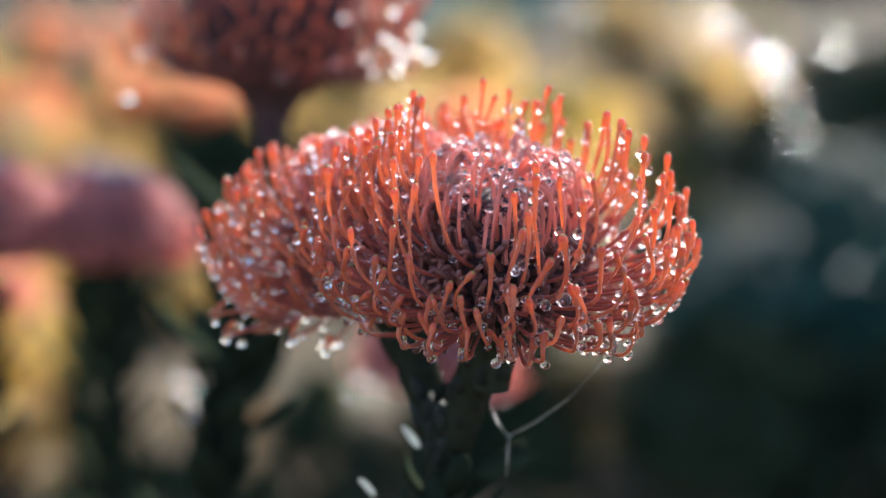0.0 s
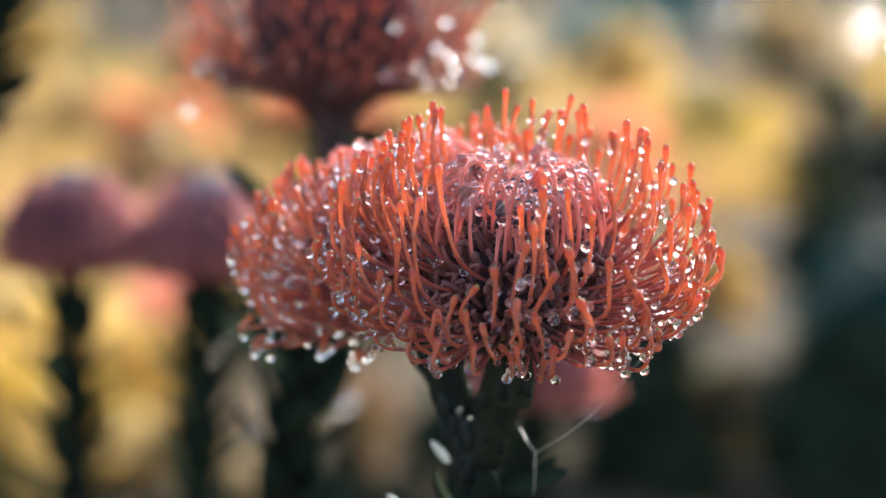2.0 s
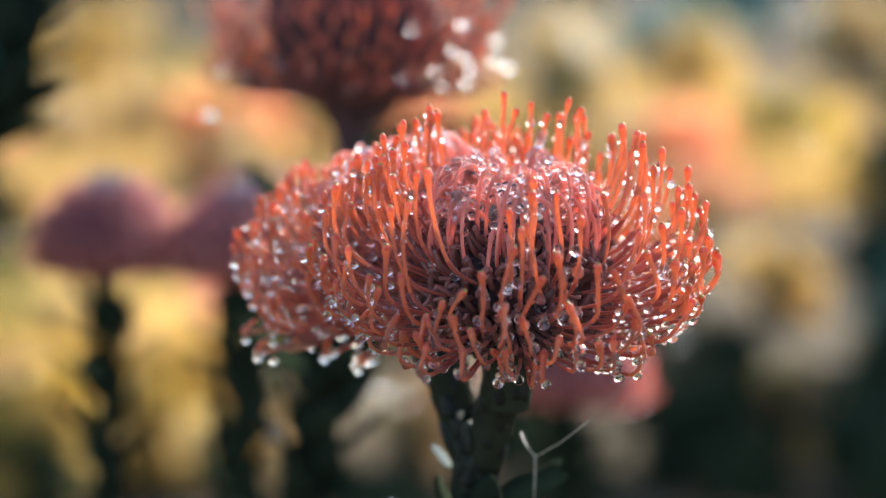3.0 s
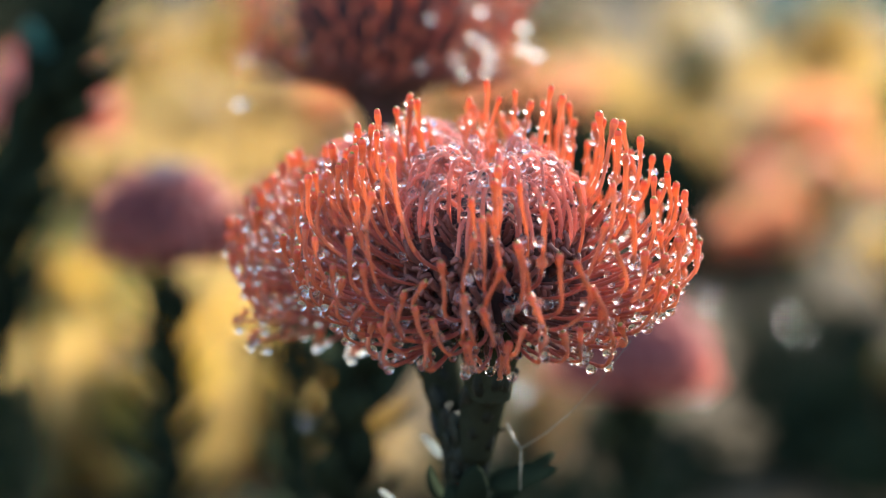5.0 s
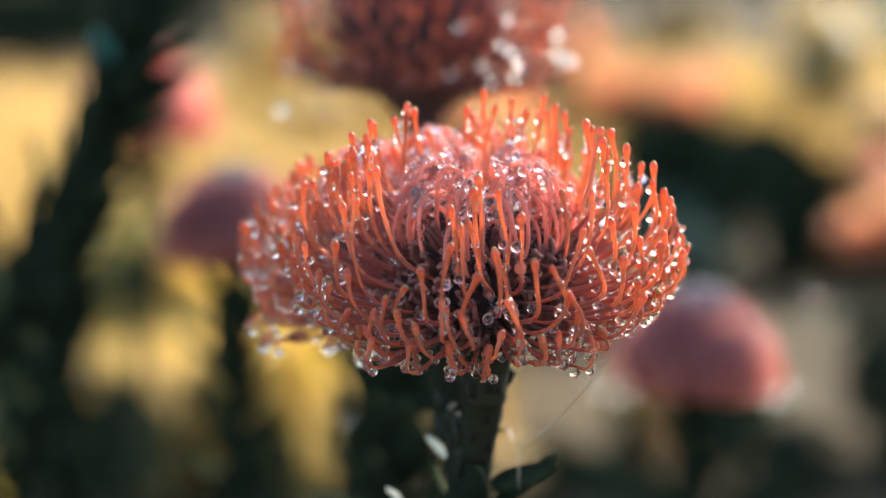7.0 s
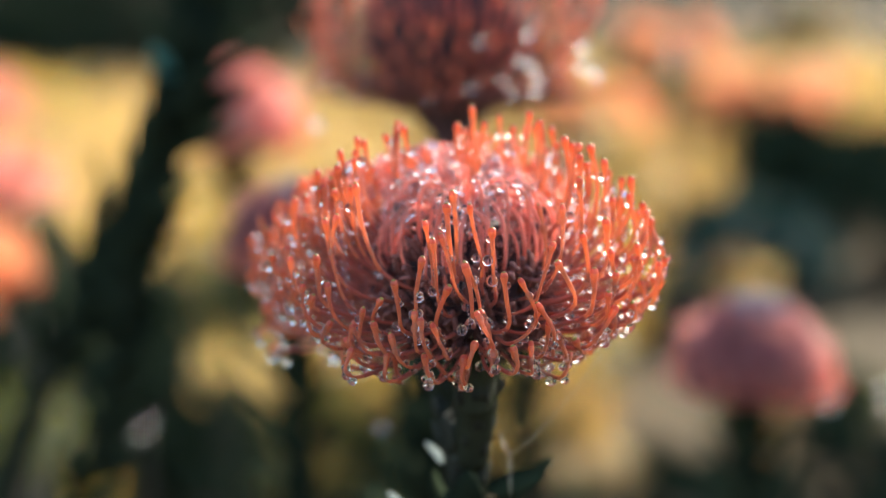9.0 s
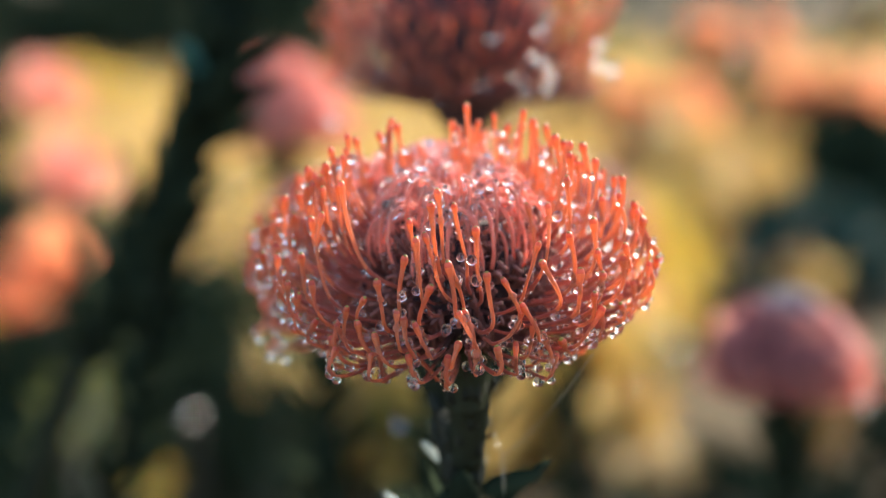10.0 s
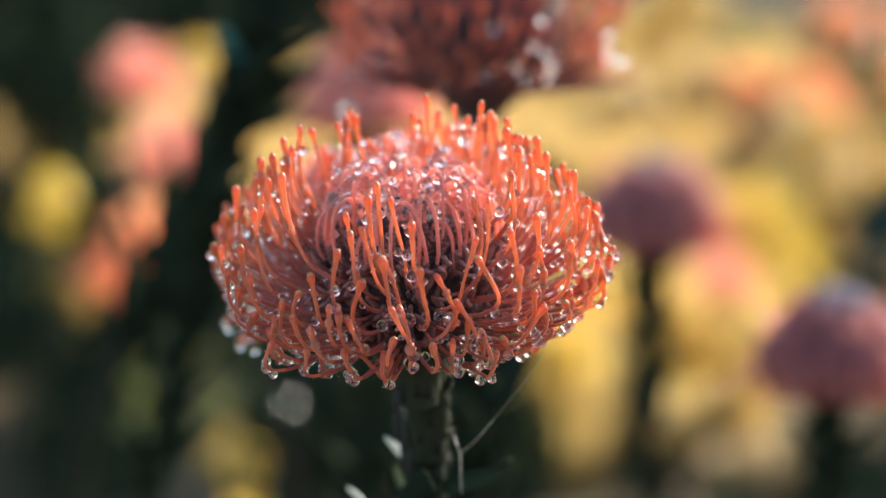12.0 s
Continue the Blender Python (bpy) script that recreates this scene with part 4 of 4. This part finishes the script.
def grass():
    rng = random.Random(5)
    g = Geo()
    for i in range(11000):
        y = 4.2 + 9.5 * rng.random() ** 1.4
        x = rng.uniform(-0.62, 0.62) * (y + 1.2)
        if noise.noise(Vector((x * 0.6, y * 0.6, 3))) < (-0.25 if x < 0.6 else 0.0) or (y < 9 and x > 0.33 * y) or (y < 5.8 and x > -0.1):
            continue
        if y > 11.3 and x < -0.13 * y:
            continue
        s = rng.uniform(0.6, 1.2) * (0.7 + 0.03 * y)
        for k in range(6):
            a = rng.uniform(0, 2 * math.pi)
            out = Vector((math.cos(a), math.sin(a), 0))
            root = Vector((x, y, -0.02)) + out * 0.03
            tip = root + out * rng.uniform(0.05, 0.14) * s + Vector((0, 0, rng.uniform(0.12, 0.3) * s))
            w = out.cross(Vector((0, 0, 1))) * 0.008 * s
            mid = root.lerp(tip, 0.5) + Vector((0, 0, 0.03 * s))
            b = len(g.v)
            g.v += [root - w, root + w, mid + w, mid - w, tip]
            g.f += [(b, b + 1, b + 2, b + 3), (b + 3, b + 2, b + 4)]
            g.m += [0, 0]
    tagged(new("dry_grass", g.mesh("dry_grass", [GRASS], False)), "golden dry grass tufts lit by the low sun", "grass", kind="stuff")


grass()


def low_tufts():
    """Short golden tufts in patches between the shrubs nearer by."""
    rng = random.Random(15)
    g = Geo()
    for i in range(4000):
        y = rng.uniform(2.85, 5.4)
        x = (y + 0.5) * rng.uniform(-0.20, -0.015)
        if noise.noise(Vector((x * 3.2, y * 2.2, 8))) < -0.2 or (y < 3.1 and (x > -0.09 * (y + 0.5) or rng.random() < 0.4)):
            continue
        s = rng.uniform(0.7, 1.5)
        tint = 0 if noise.noise(Vector((x * 4, y * 3, 2))) > 0.05 else 1 if noise.noise(Vector((x * 4, y * 3, 5))) > -0.25 else 2
        if y > 3.5 and x < -0.11 * (y + 0.5) and rng.random() < 0.75:
            tint = 2
        for k in range(6):
            a = rng.uniform(0, 2 * math.pi)
            out = Vector((math.cos(a), math.sin(a), 0))
            root = Vector((x, y, -0.02)) + out * 0.02
            tip = root + out * rng.uniform(0.03, 0.08) * s + Vector((0, 0, rng.uniform(0.09, 0.2) * s))
            w = out.cross(Vector((0, 0, 1))) * 0.006 * s
            mid = root.lerp(tip, 0.5) + Vector((0, 0, 0.02 * s))
            b = len(g.v)
            g.v += [root - w, root + w, mid + w, mid - w, tip]
            g.f += [(b, b + 1, b + 2, b + 3), (b + 3, b + 2, b + 4)]
            g.m += [tint, tint]
    tagged(new("grass_tufts", g.mesh("grass_tufts", [GOLDLEAF, CREAMLEAF, BUSHLEAF], False)), "short golden grass tufts between the shrubs", "grass", kind="stuff")


low_tufts()


# ------------------------------------------------------------ spider thread
def thread():
    th = thing("spider_thread", (0.0233, 0.075, 0.8265), "thin forked spider thread between stem, leaf and flower", "thread")
    j = Vector((0.0233, 0.075, 0.8265))
    for end, r in (((0.0195, 0.0815, 0.8325), 0.00016), ((0.0233, 0.0755, 0.8135), 0.00014), ((0.0365, 0.059, 0.8415), 0.00016), ((0.053, 0.0535, 0.864), 0.00011)):
        start = j if end[0] != 0.053 else Vector((0.0365, 0.059, 0.8415))
        e = Vector(end)
        mid = start.lerp(e, 0.5) + Vector((0, 0, -0.0008))
        part("strand", Geo().tube([start - j, mid - j, e - j], [r, r, r], 5).mesh("strand", [WEB]), th)


thread()


# ------------------------------------------------------------ dew
def drop_mesh(name, rings, sides):
    prof = []
    for i in range(rings + 1):
        a = math.pi * i / rings
        prof.append((math.sin(a), -math.cos(a) * (1.0 if a < math.pi / 2 else 1.12)))
    return Geo().turned(prof, sides).mesh(name, [WATER])


DROP = drop_mesh("dew_drop", 12, 16)


def sphere_points(rounds):
    """An icosahedron, split that many times: its points and its triangles."""
    t = (1 + 5 ** 0.5) / 2
    ico = ((-1, t, 0), (1, t, 0), (-1, -t, 0), (1, -t, 0), (0, -1, t), (0, 1, t), (0, -1, -t), (0, 1, -t), (t, 0, -1), (t, 0, 1), (-t, 0, -1), (-t, 0, 1))
    vs = [Vector(p).normalized() for p in ico]
    faces = [(0, 11, 5), (0, 5, 1), (0, 1, 7), (0, 7, 10), (0, 10, 11), (1, 5, 9), (5, 11, 4), (11, 10, 2), (10, 7, 6), (7, 1, 8),
             (3, 9, 4), (3, 4, 2), (3, 2, 6), (3, 6, 8), (3, 8, 9), (4, 9, 5), (2, 4, 11), (6, 2, 10), (8, 6, 7), (9, 8, 1)]
    for _ in range(rounds):
        mid, out = {}, []

        def half(i, j):
            k = (min(i, j), max(i, j))
            if k not in mid:
                mid[k] = len(vs)
                vs.append((vs[i] + vs[j]).normalized())
            return mid[k]

        for i, j, k in faces:
            p, q, s = half(i, j), half(j, k), half(k, i)
            out += [(i, p, s), (p, j, q), (s, q, k), (p, q, s)]
        faces = out
    return vs, faces


BEAD, BLOB = sphere_points(0), sphere_points(2)


def ball(g, c, r, form):
    b = len(g.v)
    g.v += [c + v * r for v in form[0]]
    g.f += [(b + i, b + j, b + k) for i, j, k in form[1]]
    g.m += [0] * len(form[1])


def dew(spots, seed, big, small, label, group):
    rng = random.Random(seed)
    for i in range(big):
        kind, line = spots[rng.randrange(len(spots))]
        u = (rng.uniform(0.55, 0.8) if rng.random() < 0.6 else rng.uniform(0.35, 0.98)) * (len(line) - 1)
        k = min(int(u), len(line) - 2)
        p = line[k].lerp(line[k + 1], u - k)
        r = 0.0008 + 0.0009 * rng.random() ** 1.6
        d = new("dew_drop", DROP)
        d.matrix_basis = Matrix.Translation(p + Vector((rng.uniform(-0.3, 0.3) * r, rng.uniform(-0.5, 0.2) * r, -0.9 * r))) @ Matrix.Scale(r, 4)
        tagged(d, label, "dew drop", group)
    g = Geo()
    for i in range(small):
        kind, line = spots[rng.randrange(len(spots))]
        u = rng.random() ** 0.6 * (len(line) - 1)
        k = min(int(u), len(line) - 2)
        p = line[k].lerp(line[k + 1], u - k)
        large = i % 7 == 0
        r = rng.uniform(0.0008, 0.0016) if large else 0.00022 + 0.0004 * rng.random() ** 1.8
        off = Vector((rng.gauss(0, 1), rng.gauss(0, 1), rng.gauss(-0.5 * large, 1))).normalized() * (0.0007 + 0.6 * r)
        ball(g, p + off, r, BLOB if large else BEAD)
    for i in range(small // 18):
        kind, line = spots[rng.randrange(len(spots))]
        u = (rng.uniform(0.55, 1.0) if kind else rng.uniform(0.88, 1.0)) * (len(line) - 1)
        k = min(int(u), len(line) - 2)
        r = rng.uniform(0.0006, 0.0014)
        ball(g, line[k].lerp(line[k + 1], u - k) + Vector((rng.gauss(0, 0.4), rng.gauss(-0.3, 0.4), 1)).normalized() * (0.0007 + 0.7 * r), r, BLOB)
    domes = [line for kind, line in spots if kind]
    for i in range(small // 6):
        line = domes[rng.randrange(len(domes))]
        u = rng.uniform(0.3, 1.0) * (len(line) - 1)
        k = min(int(u), len(line) - 2)
        d = Vector((rng.gauss(0, 1), rng.gauss(0, 1), rng.gauss(0.2, 1))).normalized()
        ball(g, line[k].lerp(line[k + 1], u - k) + d * 0.00085, rng.uniform(0.00014, 0.0003), BEAD)
    for i in range(small // 50):
        line = domes[rng.randrange(len(domes))]
        u = rng.uniform(0.55, 1.0) * (len(line) - 1)
        k = min(int(u), len(line) - 2)
        r = rng.uniform(0.0008, 0.0016)
        ball(g, line[k].lerp(line[k + 1], u - k) + Vector((rng.gauss(0, 0.4), rng.gauss(-0.4, 0.4), 1)).normalized() * (0.0009 + 0.6 * r), r, BLOB)
    tagged(new("fine_dew", g.mesh("fine_dew", [WATER])), "fine beads of dew on the coral styles", "dew", kind="stuff")


dew(SPOTS, 61, 250, 12500, "clear dew drop hanging on a coral style", "dew drops on the flowers")
dew(BACK_SPOTS, 62, 18, 260, "clear dew drop on the flower behind", "dew drops on the flower behind")


def hung_drop(x, y, z, r, label, group):
    d = new("dew_drop", DROP)
    d.matrix_basis = Matrix.Translation((x, y, z)) @ Matrix.Scale(r, 4)
    tagged(d, label, "dew drop", group)


for x, y, z in ((0.0013, 0.270, 0.9473), (0.0179, 0.270, 0.9397), (0.0209, 0.270, 0.9498), (0.0225, 0.270, 0.9369), (0.0250, 0.270, 0.9321), (0.0234, 0.270, 0.9269),
                (0.0145, 0.270, 0.9256), (0.0107, 0.270, 0.9317), (-0.0025, 0.270, 0.9284), (0.0411, 0.322, 0.9413), (0.0409, 0.322, 0.9330), (0.0464, 0.322, 0.9303),
                (-0.0702, 0.335, 0.9289), (-0.0736, 0.335, 0.9272), (-0.078, 0.34, 0.908), (-0.0512, 0.332, 0.7716)):
    hung_drop(x, y, z, 0.0023, "bright dew drop on the flower behind", "dew drops on the flower behind")
for x, y, z in ((-0.0638, 0.118, 0.8543), (-0.0601, 0.118, 0.8485), (-0.0550, 0.118, 0.8475), (-0.0493, 0.118, 0.8519), (-0.0557, 0.118, 0.8534),
                (-0.0391, 0.118, 0.8477), (-0.0278, 0.118, 0.8443), (-0.0646, 0.118, 0.8735), (-0.0619, 0.118, 0.8653), (-0.0638, 0.118, 0.8907)):
    hung_drop(x, y, z, 0.0013, "clear dew drop hanging on a coral style", "dew drops on the flowers")
for x, y, z in ((0.184, 0.70, 0.696), (0.176, 0.70, 0.699), (0.183, 0.69, 0.706)):
    hung_drop(x, y, z, 0.0024, "dew drop on the mauve head", "dew drops on the mauve head")


for x, y, z, r in ((0.0234, 0.0098, 0.8936, 0.0017), (0.0211, 0.0148, 0.8803, 0.0021), (0.0246, 0.0417, 0.9163, 0.0018), (0.0147, 0.0102, 0.8796, 0.0016), (0.0447, 0.0272, 0.909, 0.0015)):
    hung_drop(x, y, z, r, "large clear dew drop on a coral style", "dew drops on the flowers")


def glint_sprig(x, y, z, size, mat=GLINTLEAF):
    """An added thin stalk with one glossy leaf, turned to mirror the sun into the camera as a blurred glint."""
    sp = thing("glint_sprig", (x, y, 0), "added thin stalk with a sun-mirroring leaf", "plant", "wet sprigs")
    part("stem", Geo().tube([(0, 0, -0.02), (0.004, 0.003, z * 0.5), (0, 0, z)], [0.003, 0.0025, 0.002], 6).mesh("stem", [BARK]), sp)
    n = (TO_SUN + (Vector((-0.1 if x > 0 else 0.1, -0.51, 0.98)) - Vector((x, y, z))).normalized()).normalized()
    side = n.cross(Vector((0, 0, 1))).normalized()
    g = Geo()
    b = Matrix((side, n.cross(side), n)).transposed().to_4x4()
    size *= 1.1
    g.leaf(b @ Matrix.Translation((-size / 2, 0, 0)), size, size * 0.6, 0.03, 0.0, 0.0006, 6)
    part("leaf", g.mesh("leaf", [mat], False), sp, Matrix.Translation((0, 0, z)), "added leaf turned to mirror the sun")


for x, y, z, size in ((1.500, 3.892, 0.817, 0.0135), (1.569, 3.760, 0.745, 0.017), (1.590, 3.647, 0.665, 0.011), (1.566, 3.538, 0.605, 0.011), (1.746, 3.797, 0.793, 0.012)):
    glint_sprig(x, y, z, size)
glint_sprig(2.018, 6.744, 0.10, 0.025)
for x, y, z in ((3.716, 8.688, 0.18), (2.885, 9.004, 0.106), (0.225, 11.455, 0.105)):
    glint_sprig(x, y, z, 0.015)
for x, y, z in ((0.694, 3.96, 0.147), (0.744, 3.947, 0.141), (0.226, 2.986, 0.172), (0.766, 3.2, 0.244), (0.483, 2.8, 0.215),
                (1.218, 3.8, 0.578), (1.496, 3.9, 0.638)):
    glint_sprig(x, y, z, 0.007)
for x, y, z in ((-0.822, 2.411, 0.64), (-0.672, 2.284, 0.286), (-0.696, 2.201, 0.201),
                (-1.068, 2.368, 0.288), (-1.134, 2.333, 0.263), (-1.218, 3.398, 0.287), (-0.065, 2.805, 0.213), (0.176, 2.798, 0.219)):
    glint_sprig(x, y, z, 0.0055)
